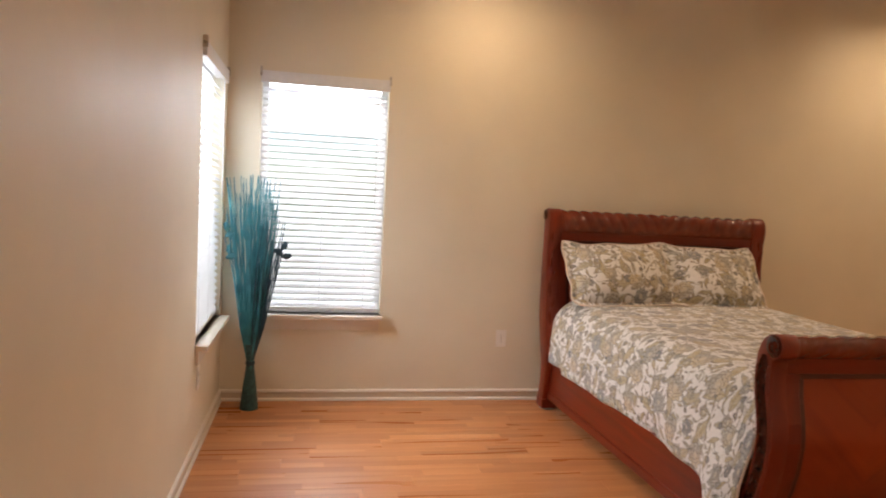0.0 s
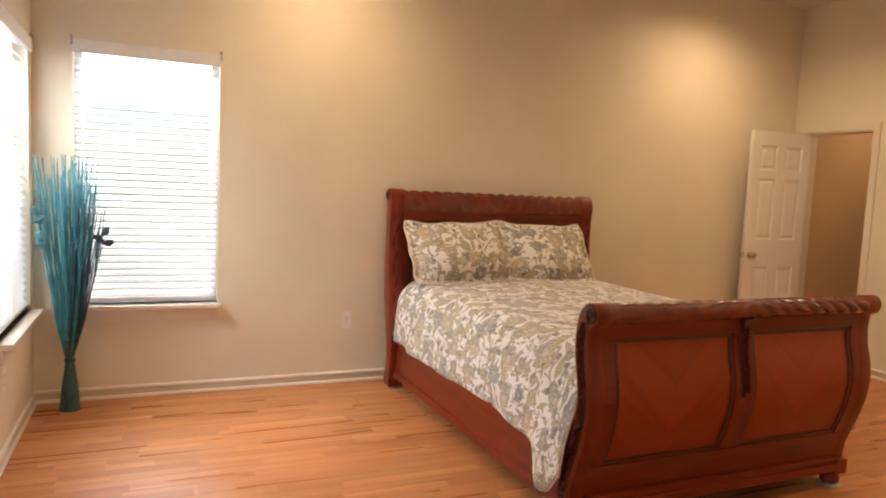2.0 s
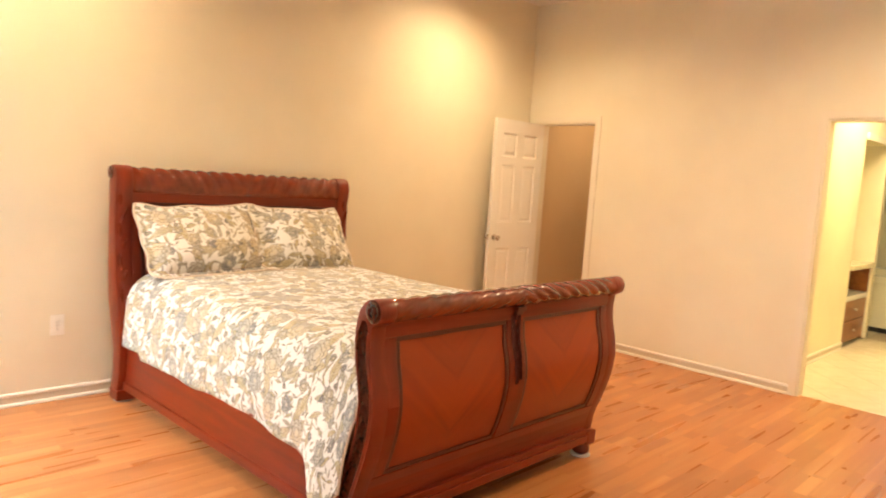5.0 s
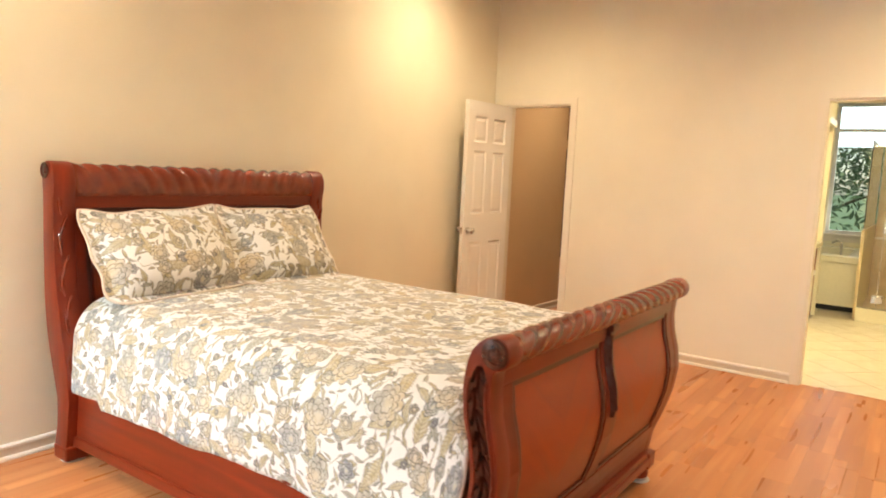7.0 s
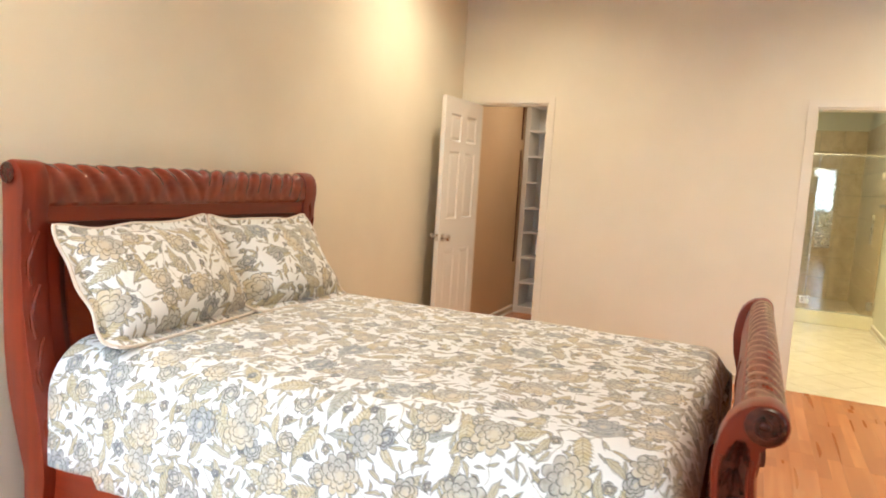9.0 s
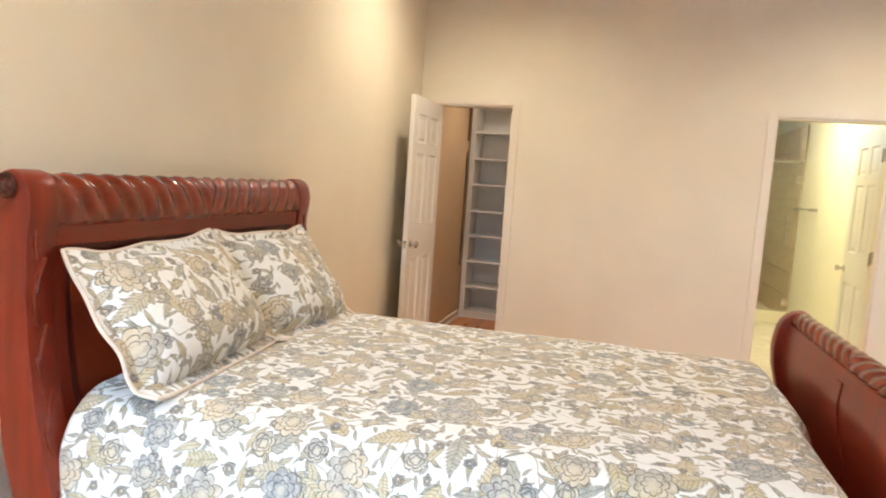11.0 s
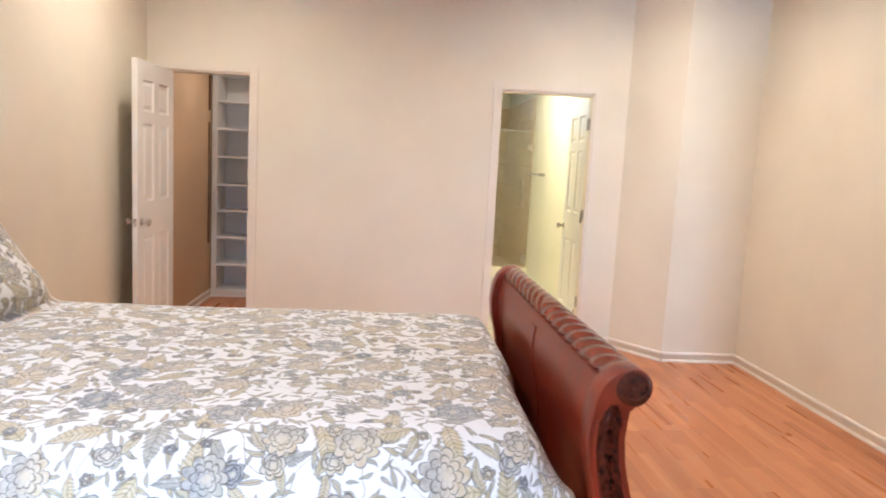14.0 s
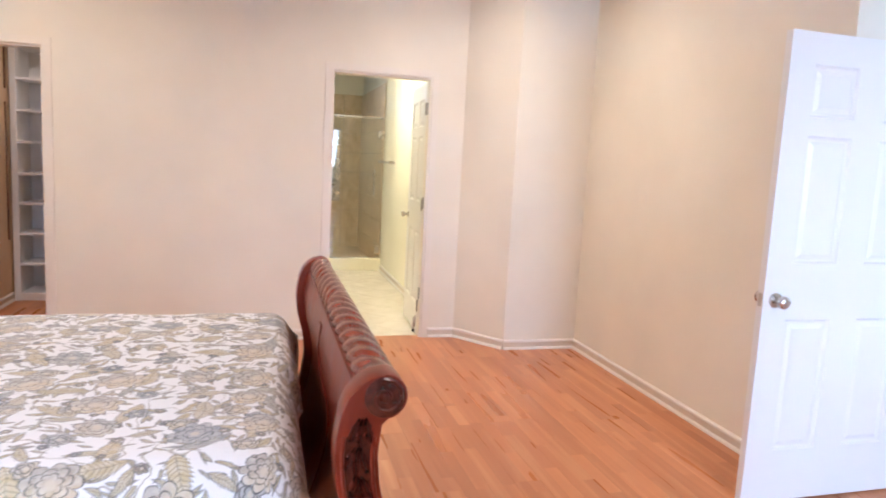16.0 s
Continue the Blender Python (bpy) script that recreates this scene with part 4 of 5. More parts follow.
for xa, xb in ((x0 + 0.055, x0 + 0.115), (FC - 0.055, FC + 0.055), (x1 - 0.115, x1 - 0.055)):
    bedpart("footboard_stile", curved(FOOT, xa, xb, 0.30, 0.835, 0.003, 0.025, -1, bevel=0.004), M_WOODV)
for sx in (-1, 1):
    pa, pb = (x0 + 0.115, FC - 0.055) if sx < 0 else (FC + 0.055, x1 - 0.115)
    mid = (pa + pb) / 2
    bm = curved(FOOT, pa - mid + 0.018, pb - mid - 0.018, 0.318, 0.817, -0.008, 0.012, -1)
    pan = bedpart("footboard_panel", bm, M_VENEER, "chevron matched veneer panel", True)
    pan.matrix_world = Matrix.Translation((mid, 0, 0))
    for d in ((pa, pb, 0.815, 0.835), (pa, pb, 0.30, 0.32), (pa, pa + 0.02, 0.32, 0.815), (pb - 0.02, pb, 0.32, 0.815)):
        bedpart("moulding", curved(FOOT, d[0], d[1], d[2], d[3], -0.001, 0.016, -1, bevel=0.004), M_GROOVE, "", False, pan)
bedpart("inner_stile", curved(FOOT, FC - 0.028, FC + 0.028, 0.20, 0.89, -0.046, 0.011, -1, bevel=0.003), M_WOODV)
# carved drop on the centre stile
drop = bedpart("carved_drop", boxes((FC - 0.030, FC + 0.030, lerp(FOOT, 0.885) - 0.030, lerp(FOOT, 0.885), 0.872, 0.895), (FC - 0.022, FC + 0.022, lerp(FOOT, 0.86) - 0.022, lerp(FOOT, 0.86), 0.855, 0.872), bevel=0.005), M_GROOVE, "carved acanthus drop")
for i in range(6):
    z = 0.855 - i * 0.045
    for sx in (-1, 1):
        lf = leaf_curl(0.062, 0.013 - i * 0.001, 0.014, 0.6 * sx)
        bmesh.ops.rotate(lf, verts=lf.verts, cent=(0, 0, 0), matrix=Matrix.Rotation(radians(90 - 16 * sx), 3, "Y"))
        bmesh.ops.translate(lf, verts=lf.verts, vec=(FC + sx * (0.013 - 0.0015 * i), lerp(FOOT, z) - 0.004, z))
        bedpart("carved_leaf", hug(lf, FOOT, z), M_GROOVE, "", True, drop)

# side rails, sheared between headboard and footboard centres
for sx in (-1, 1):
    for nm, za, zb, ia, ib, bv in (("side_rail", 0.10, 0.345, 0.745, 0.785, 0.005), ("rail_moulding", 0.075, 0.125, 0.745, 0.797, 0.008), ("rail_bead", 0.325, 0.35, 0.748, 0.792, 0.006)):
        lo, hi = (-ib, -ia) if sx < 0 else (ia, ib)
        bm = boxes((lo, hi, -2.35, -0.22, za, zb), bevel=bv)
        for v in bm.verts:
            v.co.x += HC + (FC - HC) * (-v.co.y - 0.2) / 2.13
        bedpart(nm, bm, M_WOODY)
# grey glides under the feet
for gx, gy in ((HC - 0.775, -0.20), (HC + 0.775, -0.20), (FC - 0.775, -2.335), (FC + 0.775, -2.335)):
    g = part("furniture_glide", lathe([(0.050, 0.0005), (0.054, 0.004), (0.052, 0.010), (0.044, 0.0125)], 20), M_SLIDER, None, "", True)
    g.matrix_world = Matrix.Translation((gx, gy, 0))
    tagged(g, "pale grey plastic furniture glide under bed foot", "furniture glide", "glides under the bed feet")

# mattress and box spring below the quilt
mat_ = part("mattress", boxes((-3.80, -2.43, -2.06, -0.28, 0.35, 0.69), bevel=0.08), M_SHEET)
tagged(mat_, "white mattress hidden below the floral quilt", "mattress")


# ---- quilt: a flat cloth folded over the mattress ----
def ease(t):
    t = min(1.0, max(0.0, t))
    return t * t * (3 - 2 * t)


def cloth_point(a, b, lift=0.0):
    """Place of the cloth's point a across (from the middle) and b along (from the pillow end)."""
    w, l, r = (0.770, 2.16, 0.17) if a < 0 else (0.800, 2.16, 0.14)
    ea = max(0.0, abs(a) - (w - r))
    side = ease(ea / 0.30)                      # on the side drop the cloth runs straight on to the footboard
    eb = max(0.0, b - (l - r)) * (1 - side)
    e = math.hypot(ea, eb)
    x, y, z = math.copysign(min(abs(a), w - r), a), min(b, l - r), 0.0
    y += side * max(0.0, b - (l - r)) * 0.48
    if e > 0:
        ux, uy = ea / e, eb / e
        th = min(e / r, math.pi / 2)
        hz = r * math.sin(th)
        down = max(0.0, e - r * math.pi / 2)
        z = -(r * (1 - math.cos(th)) + down)
        # the drop swings and folds a little
        fold = 0.010 * math.sin(b * 7.3 + 1.0) * min(1, down / 0.25) + 0.007 * math.sin(b * 17 + a) * min(1, down / 0.3)
        hz += fold + 0.05 * down + 0.08 * ease((b - 1.75) / 0.3) * min(1, down / 0.35) + 0.018 * math.sin(min(1, down / 0.35) * math.pi)
        x += math.copysign(hz * ux, a)
        y += hz * uy * 0.55
    crown = 0.014 * math.cos(min(1, abs(a) / 0.8) * math.pi / 2) + 0.013 * ease((a + 0.3) / 0.7)
    wr = 0.006 * noise.noise((a * 3.1, b * 2.3, 0.4)) + 0.0035 * noise.noise((a * 9, b * 7, 2.1))
    cx_ = HC + (FC - HC) * (y / 2.13)
    return (cx_ + x + wr * 0.8, -0.225 - y, 0.742 + z + crown + wr + lift)


def hem(b):
    """How far the cloth reaches from the middle at the length b, on its open side."""
    return 1.130 + 0.010 * math.sin(b * 3.0 + 2.2) - (0.040 if b < 0.27 else 0.0) - 0.018 * math.exp(-((b - 1.3) / 0.45) ** 2) + 0.145 * ease((b - 1.87) / 0.13) - 0.085 * ease((b - 2.10) / 0.16)


NA, NB, B1 = 110, 100, 2.26
bm = bmesh.new()
uvl = bm.loops.layers.uv.new("cloth")
grid, flat = [], []
for j in range(NB + 1):
    b = B1 * j / NB
    row, frow = [], []
    for i in range(NA + 1):
        s = 2 * i / NA - 1
        a = s * (hem(b) + 0.02 * (1 if s > 0 else 0))
        row.append(bm.verts.new(cloth_point(a, b)))
        frow.append((a, b))
    grid.append(row)
    flat.append(frow)
for j in range(NB):
    for i in range(NA):
        f = bm.faces.new((grid[j][i], grid[j][i + 1], grid[j + 1][i + 1], grid[j + 1][i]))
        for lp, (jj, ii) in zip(f.loops, ((j, i), (j, i + 1), (j + 1, i + 1), (j + 1, i))):
            lp[uvl].uv = flat[jj][ii]
quilt = part("quilt", bm, M_QUILT, None, "", True)
tagged(quilt, "white cotton quilt with tan and slate floral print on the bed", "quilt")
sol = quilt.modifiers.new("thickness", "SOLIDIFY")
sol.thickness, sol.offset = 0.009, 1.0
edge_pts = [cloth_point(-hem(B1 * j / NB), B1 * j / NB, 0.004) for j in range(NB + 1)]
edge_pts += [cloth_point((2 * i / 40 - 1) * hem(B1), B1, 0.004) for i in range(1, 41)]
edge_pts += [cloth_point(hem(B1 * j / NB) + 0.02, B1 * j / NB, 0.004) for j in range(NB - 1, -1, -1)]
part("piping", tube(edge_pts, 0.006, n=6), M_PIPING, quilt, "cream edge piping", True)


# ---- pillow shams ----
def sham(cx_, cy, cz, w, h, lean, turn, seed, roll=0.0):
    """A scalloped pillow sham with a flat flange, standing on its long edge and leaning back."""
    bm = bmesh.new()
    uvl = bm.loops.layers.uv.new("cloth")
    n, k = 40, 28

    def outline(u, v):
        sx = 1 - 0.03 * (1 - v * v) + 0.012 * math.cos(v * math.pi * 3)
        sy = 1 - 0.125 * (1 - u * u) + 0.030 * math.cos(u * math.pi * 2) if v > 0 else 0.95
        c = 1 - 0.055 * (u * u * v * v) ** 3
        return u * w / 2 * sx * c, v * h / 2 * sy * c
    sides = []
    for s in (1, -1):
        rows = []
        for j in range(k + 1):
            v = 2 * j / k - 1
            row = []
            for i in range(n + 1):
                u = 2 * i / n - 1
                x, z = outline(u, v)
                fu, fv = max(0.0, 1 - (abs(u) / 0.88) ** 3.2), max(0.0, 1 - (abs(v) / 0.84) ** 3.2)
                t = 0.095 * (fu * fv) ** 0.55 * (1 - 0.25 * v) + 0.004
                t += 0.006 * noise.noise((u * 3 + seed, v * 3, s)) * (1 if fu * fv > 0 else 0.3)
                wave = 0.006 * math.sin(u * 9 + seed) * (1 - fv) + 0.006 * math.sin(v * 7 + seed) * (1 - fu)
                lip = -0.30 * max(0.0, -0.80 - v) * h      # the lower flange turns forward on to the quilt
                wave = wave * (1.0 if v > -0.6 else 0.4) + lip
                row.append((bm.verts.new((x, -s * t + wave if s > 0 else t * 0.6 + wave, z)), (x + seed * 1.3, z + seed)))
            rows.append(row)
        sides.append(rows)
        for j in range(k):
            for i in range(n):
                q = [rows[j][i], rows[j][i + 1], rows[j + 1][i + 1], rows[j + 1][i]]
                f = bm.faces.new([p[0] for p in q])
                for lp, p in zip(f.loops, q):
                    lp[uvl].uv = p[1]
    rim = [(0, i) for i in range(n)] + [(j, n) for j in range(k)] + [(k, i) for i in range(n, 0, -1)] + [(j, 0) for j in range(k, 0, -1)]
    for p, q in zip(rim, rim[1:] + rim[:1]):
        f = bm.faces.new((sides[0][p[0]][p[1]][0], sides[0][q[0]][q[1]][0], sides[1][q[0]][q[1]][0], sides[1][p[0]][p[1]][0]))
        for lp in f.loops:
            lp[uvl].uv = (seed, seed)
    loop = [sides[0][j][i][0].co.copy() + Vector((0, 0.004, 0)) for j, i in rim]
    loop.append(loop[0])
    ob = part("pillow", bm, M_QUILT, None, "", True)
    part("piping", tube(loop, 0.0065, n=6), M_PIPING, ob, "cream edge piping", True)
    ob.matrix_world = pose(cx_, cy, cz, lean, roll, turn)
    return tagged(ob, "scalloped floral pillow sham leaning on the headboard", "pillow", "pillow shams on the bed")


sham(-3.485, -0.312, 0.957, 0.79, 0.525, -34, 2, 0.3, -1.5)
sham(-2.805, -0.332, 0.957, 0.70, 0.525, -35, -3, 1.7, 1.0)


# ---- reed bundle in the corner ----
reeds = thing("reed_bundle", -5.909, -0.175, 0, "tall bundle of teal dyed reeds standing in the corner", "floor vase")
rng = random.Random(4)


def reed_set(count, tone, lean, spread, top):
    bm = bmesh.new()
    for _ in range(count):
        a, q = rng.uniform(0, 6.283), math.sqrt(rng.random())
        r0, r1, r2 = 0.052 * q, 0.020 * q, spread * q
        tw = a + rng.uniform(0.6, 1.1)
        z = rng.uniform(0.82, 1.0) * top
        dx, dy = lean
        pts = [(r0 * math.cos(a), r0 * math.sin(a), 0.006), (r1 * math.cos((a + tw) / 2), r1 * math.sin((a + tw) / 2), 0.30)]
        for t in (0.25, 0.5, 0.75, 1.0):
            wob = 0.008 * rng.uniform(-1, 1)
            pts.append((r1 * math.cos(tw) + (r2 * math.cos(tw) + dx) * t ** 0.85 + wob, (r1 * math.sin(tw) + (r2 * math.sin(tw) * 0.75 + dy) * t ** 0.85) * 1.0 + wob, 0.30 + (z - 0.30) * t))
        tube(pts, 0.0042, 0.0022, 5, bm)
    return bm


part("reeds", reed_set(120, 0, (-0.015, 0.0), 0.155, 1.50), M_TEAL, reeds, "teal dyed reeds")["kind"] = "stuff"
part("dark_reeds", reed_set(34, 1, (0.115, -0.02), 0.075, 1.22), M_NAVY, reeds, "dark blue reeds")["kind"] = "stuff"
part("wrap", lathe([(0.058, 0.002), (0.056, 0.02), (0.040, 0.17), (0.023, 0.29), (0.024, 0.31), (0.036, 0.42)], 22), M_WRAP, reeds, "dark teal woven wrap", True)
part("tie_band", lathe([(0.025, 0.285), (0.030, 0.29), (0.030, 0.305), (0.025, 0.31)], 22), M_NAVY, reeds, "", True)
for dx, dz, rot, m in ((-0.17, 1.10, 40, M_TEAL), (-0.15, 1.13, 110, M_TEAL), (-0.165, 0.97, 20, M_TEAL), (-0.14, 0.99, 95, M_TEAL), (0.17, 1.03, 60, M_NAVY), (0.185, 1.00, 150, M_NAVY), (0.17, 0.99, 10, M_NAVY)):
    lf = leaf_curl(0.07, 0.02, 0.006, 0.4)
    bmesh.ops.rotate(lf, verts=lf.verts, cent=(0, 0, 0), matrix=Matrix.Rotation(radians(-rot), 3, "Y"))
    bmesh.ops.translate(lf, verts=lf.verts, vec=(dx, -0.06, dz))
    part("leaf", lf, m, reeds, "", True)
for tip in ((-0.17, -0.06, 1.10), (0.17, -0.06, 1.02)):
    part("stem", tube([(0, 0, 0.30), (tip[0] * 0.45, tip[1] * 0.5, 0.7), tip], 0.003, n=5), M_TEAL if tip[0] < 0 else M_NAVY, reeds)

# ---- wall outlets ----
def outlet(x, y, z, rz):
    o = thing("wall_outlet", x, y, z, "ivory outlet plate low on the wall", "outlet", "ivory wall outlets", rz=rz)
    part("plate", boxes((-0.037, 0.037, 0, 0.006, -0.060, 0.060), bevel=0.003), M_PLATE, o)
    for s in (-1, 1):
        face = part("receptacle", boxes((-0.0165, 0.0165, 0.005, 0.0085, 0.0195 * s - 0.0135, 0.0195 * s + 0.0135), bevel=0.004), M_PLATE, o)
        for x, hgt in ((-0.0065, 0.0040), (0.0065, 0.0032)):
            part("slot", boxes((x - 0.0011, x + 0.0011, 0.0083, 0.0089, 0.0195 * s - hgt + 0.003, 0.0195 * s + hgt + 0.003)), M_SLOT, face)
        pin = part("earth_hole", lathe([(0.0026, 0.0083), (0.0026, 0.0089)], 10, "y"), M_SLOT, face)
        pin.location.z = 0.0195 * s - 0.007
    part("screw", lathe([(0.003, 0.0055), (0.003, 0.0072)], 10, "y"), M_STEEL, o)
    return o


outlet(-4.211, 0, 0.441, 180)
outlet(WEST, -0.90, 0.40, -90)

# ---- recessed ceiling lights ----
for cx_, cy_, share in CANS:
    c = thing("ceiling_light", cx_, cy_, CEIL, "small round recessed ceiling light, warm and lit", "ceiling light", "recessed lights")
    part("trim_ring", lathe([(0.085, -0.001), (0.087, -0.006), (0.080, -0.009), (0.068, -0.006), (0.066, -0.001)], 28), M_VINYL, c, "white trim ring", True)
    part("lens", lathe([(0.064, -0.0015), (0.064, -0.004)], 24), M_LENS, c, "glowing lens")

# added fixture for the closet's fill lamp, out of view
c = thing("ceiling_light", 0.75, -0.75, CLZ, "small round closet ceiling light, unseen and added", "ceiling light")
part("base", lathe([(0.12, 0.0), (0.12, -0.015), (0.11, -0.02)], 24), M_VINYL, c, "", True)
part("shade", lathe([(0.108, -0.02), (0.10, -0.035), (0.06, -0.048), (0.01, -0.052)], 24), M_LENS, c, "glowing round shade", True)

# ---- closet shelving ----
SX0, SX1, SY0, SY1 = 1.435, 1.795, -1.30, -0.115
unit = thing("closet_shelves", (SX0 + SX1) / 2, (SY0 + SY1) / 2, 0, "tall white painted empty shelf unit in the closet", "shelf unit")
for d, nm in (((SX0, SX1, SY1 - 0.05, SY1, 0, 2.45), "side_panel"), ((SX0, SX1, SY0, SY0 + 0.02, 0, 2.45), "side_panel"), ((SX1 - 0.01, SX1, SY0 + 0.02, SY1 - 0.05, 0, 2.45), "back_panel"),
              ((SX0 + 0.01, SX1 - 0.01, SY0 + 0.02, SY1 - 0.05, 0, 0.05), "base")):
    under(part(nm, boxes(d, bevel=0.001), M_SHELF), unit)
for z in (0.07, 0.335, 0.603, 0.869, 1.127, 1.40, 1.67, 1.937, 2.20):
    under(part("shelf", boxes((SX0 + 0.002, SX1 - 0.01, SY0 + 0.02, SY1 - 0.05, z - 0.02, z), bevel=0.002), M_SHELF), unit)
# the dark gap between shelves and wall, put in as a strip on the wall
strip = part("wall_strip", boxes((1.365, 1.385, CLY1 - 0.010, CLY1, 0.55, 1.72), (1.365, 1.385, CLY1 - 0.012, CLY1, 1.83, 2.4), bevel=0.002), M_GROOVE)
tagged(strip, "dark strip for the gap beside the closet shelves", "shelf bracket")

# ---- bathroom ----
SHX, SHN = 3.28, -2.80           # shower front and its side next to the tub
TX0 = 3.76
# tub with apron and rim
tub = thing("bathtub", 4.2, -2.2, 0, "cream built-in bathtub with paneled front below the window", "bathtub")
ty0, ty1 = SHN + 0.03, NY
under(part("apron", boxes((TX0, TX0 + 0.05, ty0, ty1, 0.06, 0.58), bevel=0.01), M_TUB), tub)
# near-black board below the apron: the tub's underside shadow as colour
under(part("toe_kick", boxes((TX0 + 0.04, TX0 + 0.07, ty0, ty1, 0, 0.06)), M_SLOT), tub)
bm = bmesh.new()
rings = []
for ix, dz in ((0.0, 0.58), (0.0, 0.645), (0.02, 0.66), (0.13, 0.66), (0.16, 0.645), (0.20, 0.45), (0.26, 0.22), (0.34, 0.20)):
    xa, xb, ya, yb = TX0 - 0.02 + ix, BX - ix, ty0 + ix, ty1 - ix
    rr = 0.02 + ix * 0.8
    pts = []
    for qx, qy, s in ((xb - rr, yb - rr, 0), (xa + rr, yb - rr, 90), (xa + rr, ya + rr, 180), (xb - rr, ya + rr, 270)):
        for st in range(5):
            an = radians(s + st * 22.5)
            pts.append(bm.verts.new((qx + rr * math.cos(an), qy + rr * math.sin(an), dz)))
    rings.append(pts)
for p, q in zip(rings, rings[1:]):
    for i in range(20):
        bm.faces.new((p[i], p[(i + 1) % 20], q[(i + 1) % 20], q[i]))
bm.faces.new(rings[-1])
under(part("basin", bm, M_TUB, None, "glossy cream rim and basin", True), tub)
fa = tube([(TX0 + 0.1, -2.55, 0.66), (TX0 + 0.1, -2.55, 0.80), (TX0 + 0.14, -2.50, 0.83), (TX0 + 0.2, -2.44, 0.79)], 0.014, n=10)
under(part("spout", fa, M_STEEL, None, "nickel tub spout", True), tub)

# shower: tiled walls, curb, glass
shower = thing("shower_enclosure", 4.1, -3.2, 0, "tan tiled shower with clear hinged glass door", "shower")
under(part("curb", boxes((SHX - 0.06, SHX + 0.06, BS, SHN, 0, 0.15), bevel=0.006), M_TUB), shower)
under(part("backer", boxes((BX - 0.012, BX, BS, SHN, 0, 2.34), (SHX + 0.06, BX - 0.012, BS, BS + 0.012, 0, 2.34)), M_GROUT), shower)
side = under(part("side_wall", boxes((SHX + 0.03, BX - 0.012, SHN, SHN + 0.03, 0.0, 1.0)), M_SHTILE), shower)
door = under(part("glass_door", boxes((SHX - 0.005, SHX + 0.005, BS + 0.03, -2.985, 0.160, 1.90)), M_SHOWER, None, "clear glass door"), shower)
door.visible_shadow = False
fix = under(part("glass_panel", boxes((SHX - 0.005, SHX + 0.005, -2.975, SHN, 0.152, 1.90)), M_SHOWER, None, "clear fixed glass panel"), shower)
fix.visible_shadow = False
under(part("edge_strip", boxes((SHX - 0.008, SHX + 0.008, -2.984, -2.976, 0.152, 1.90)), M_STEEL), shower)
gs = under(part("glass_side", boxes((SHX + 0.03, BX - 0.03, SHN + 0.010, SHN + 0.018, 1.0, 1.98)), M_SHOWER, None, "clear glass side panel"), shower)
gs.visible_shadow = False
rod = under(part("top_bar", tube([(SHX, BS + 0.01, 1.905), (SHX, SHN, 1.905)], 0.012, n=10), M_STEEL, None, "nickel top bar", True), shower)
for z in (0.26, 1.70):
    under(part("glass_hinge", boxes((SHX - 0.018, SHX + 0.018, BS + 0.002, BS + 0.075, z - 0.045, z + 0.045), bevel=0.004), M_STEEL), shower)
    under(part("glass_hinge", boxes((SHX - 0.018, SHX + 0.018, -3.035, -2.930, z - 0.045, z + 0.045), bevel=0.004), M_STEEL), shower)
under(part("door_pull", tube([(SHX - 0.05, BS + 0.12, 0.95), (SHX - 0.06, BS + 0.12, 1.0), (SHX - 0.06, BS + 0.12, 1.22), (SHX - 0.05, BS + 0.12, 1.27)], 0.010, n=8), M_STEEL, None, "", True), shower)
under(part("pan", boxes((SHX + 0.06, BX - 0.012, BS + 0.012, SHN, -0.002, 0.03)), M_SHTILE), shower)

# brushed steel shower column on the tiled back wall
col_ = thing("shower_column", BX - 0.03, -3.25, 0.74, "brushed grey steel shower column on tan tiles", "shower panel")
under(part("column_body", boxes((BX - 0.075, BX - 0.020, -3.345, -3.155, 0.74, 1.82), bevel=0.008), M_STEEL), col_)
under(part("shower_head", boxes((BX - 0.30, BX - 0.075, -3.30, -3.20, 1.775, 1.800), bevel=0.006), M_STEEL), col_)
for z in (1.05, 1.22, 1.39):
    under(part("body_jet", lathe([(0.020, 0.0), (0.020, -0.010), (0.012, -0.014)], 14, "x"), M_HINGE, None, "", True), col_).matrix_world = Matrix.Translation((BX - 0.075, -3.25, z))
under(part("mixer_knob", lathe([(0.026, 0.0), (0.026, -0.028), (0.018, -0.034)], 18, "x"), M_STEEL, None, "", True), col_).matrix_world = Matrix.Translation((BX - 0.075, -3.25, 0.88))

# towel bar on the south wall
tb = thing("towel_bar", 2.8, BS, 1.37, "brushed nickel towel bar on the bathroom wall", "towel bar")
under(part("bar", tube([(2.55, BS + 0.06, 1.37), (3.25, BS + 0.06, 1.37)], 0.009, n=10), M_STEEL, None, "", True), tb)
for x in (2.55, 3.25):
    under(part("bracket", boxes((x - 0.018, x + 0.018, BS, BS + 0.072, 1.352, 1.388), bevel=0.006), M_STEEL), tb)

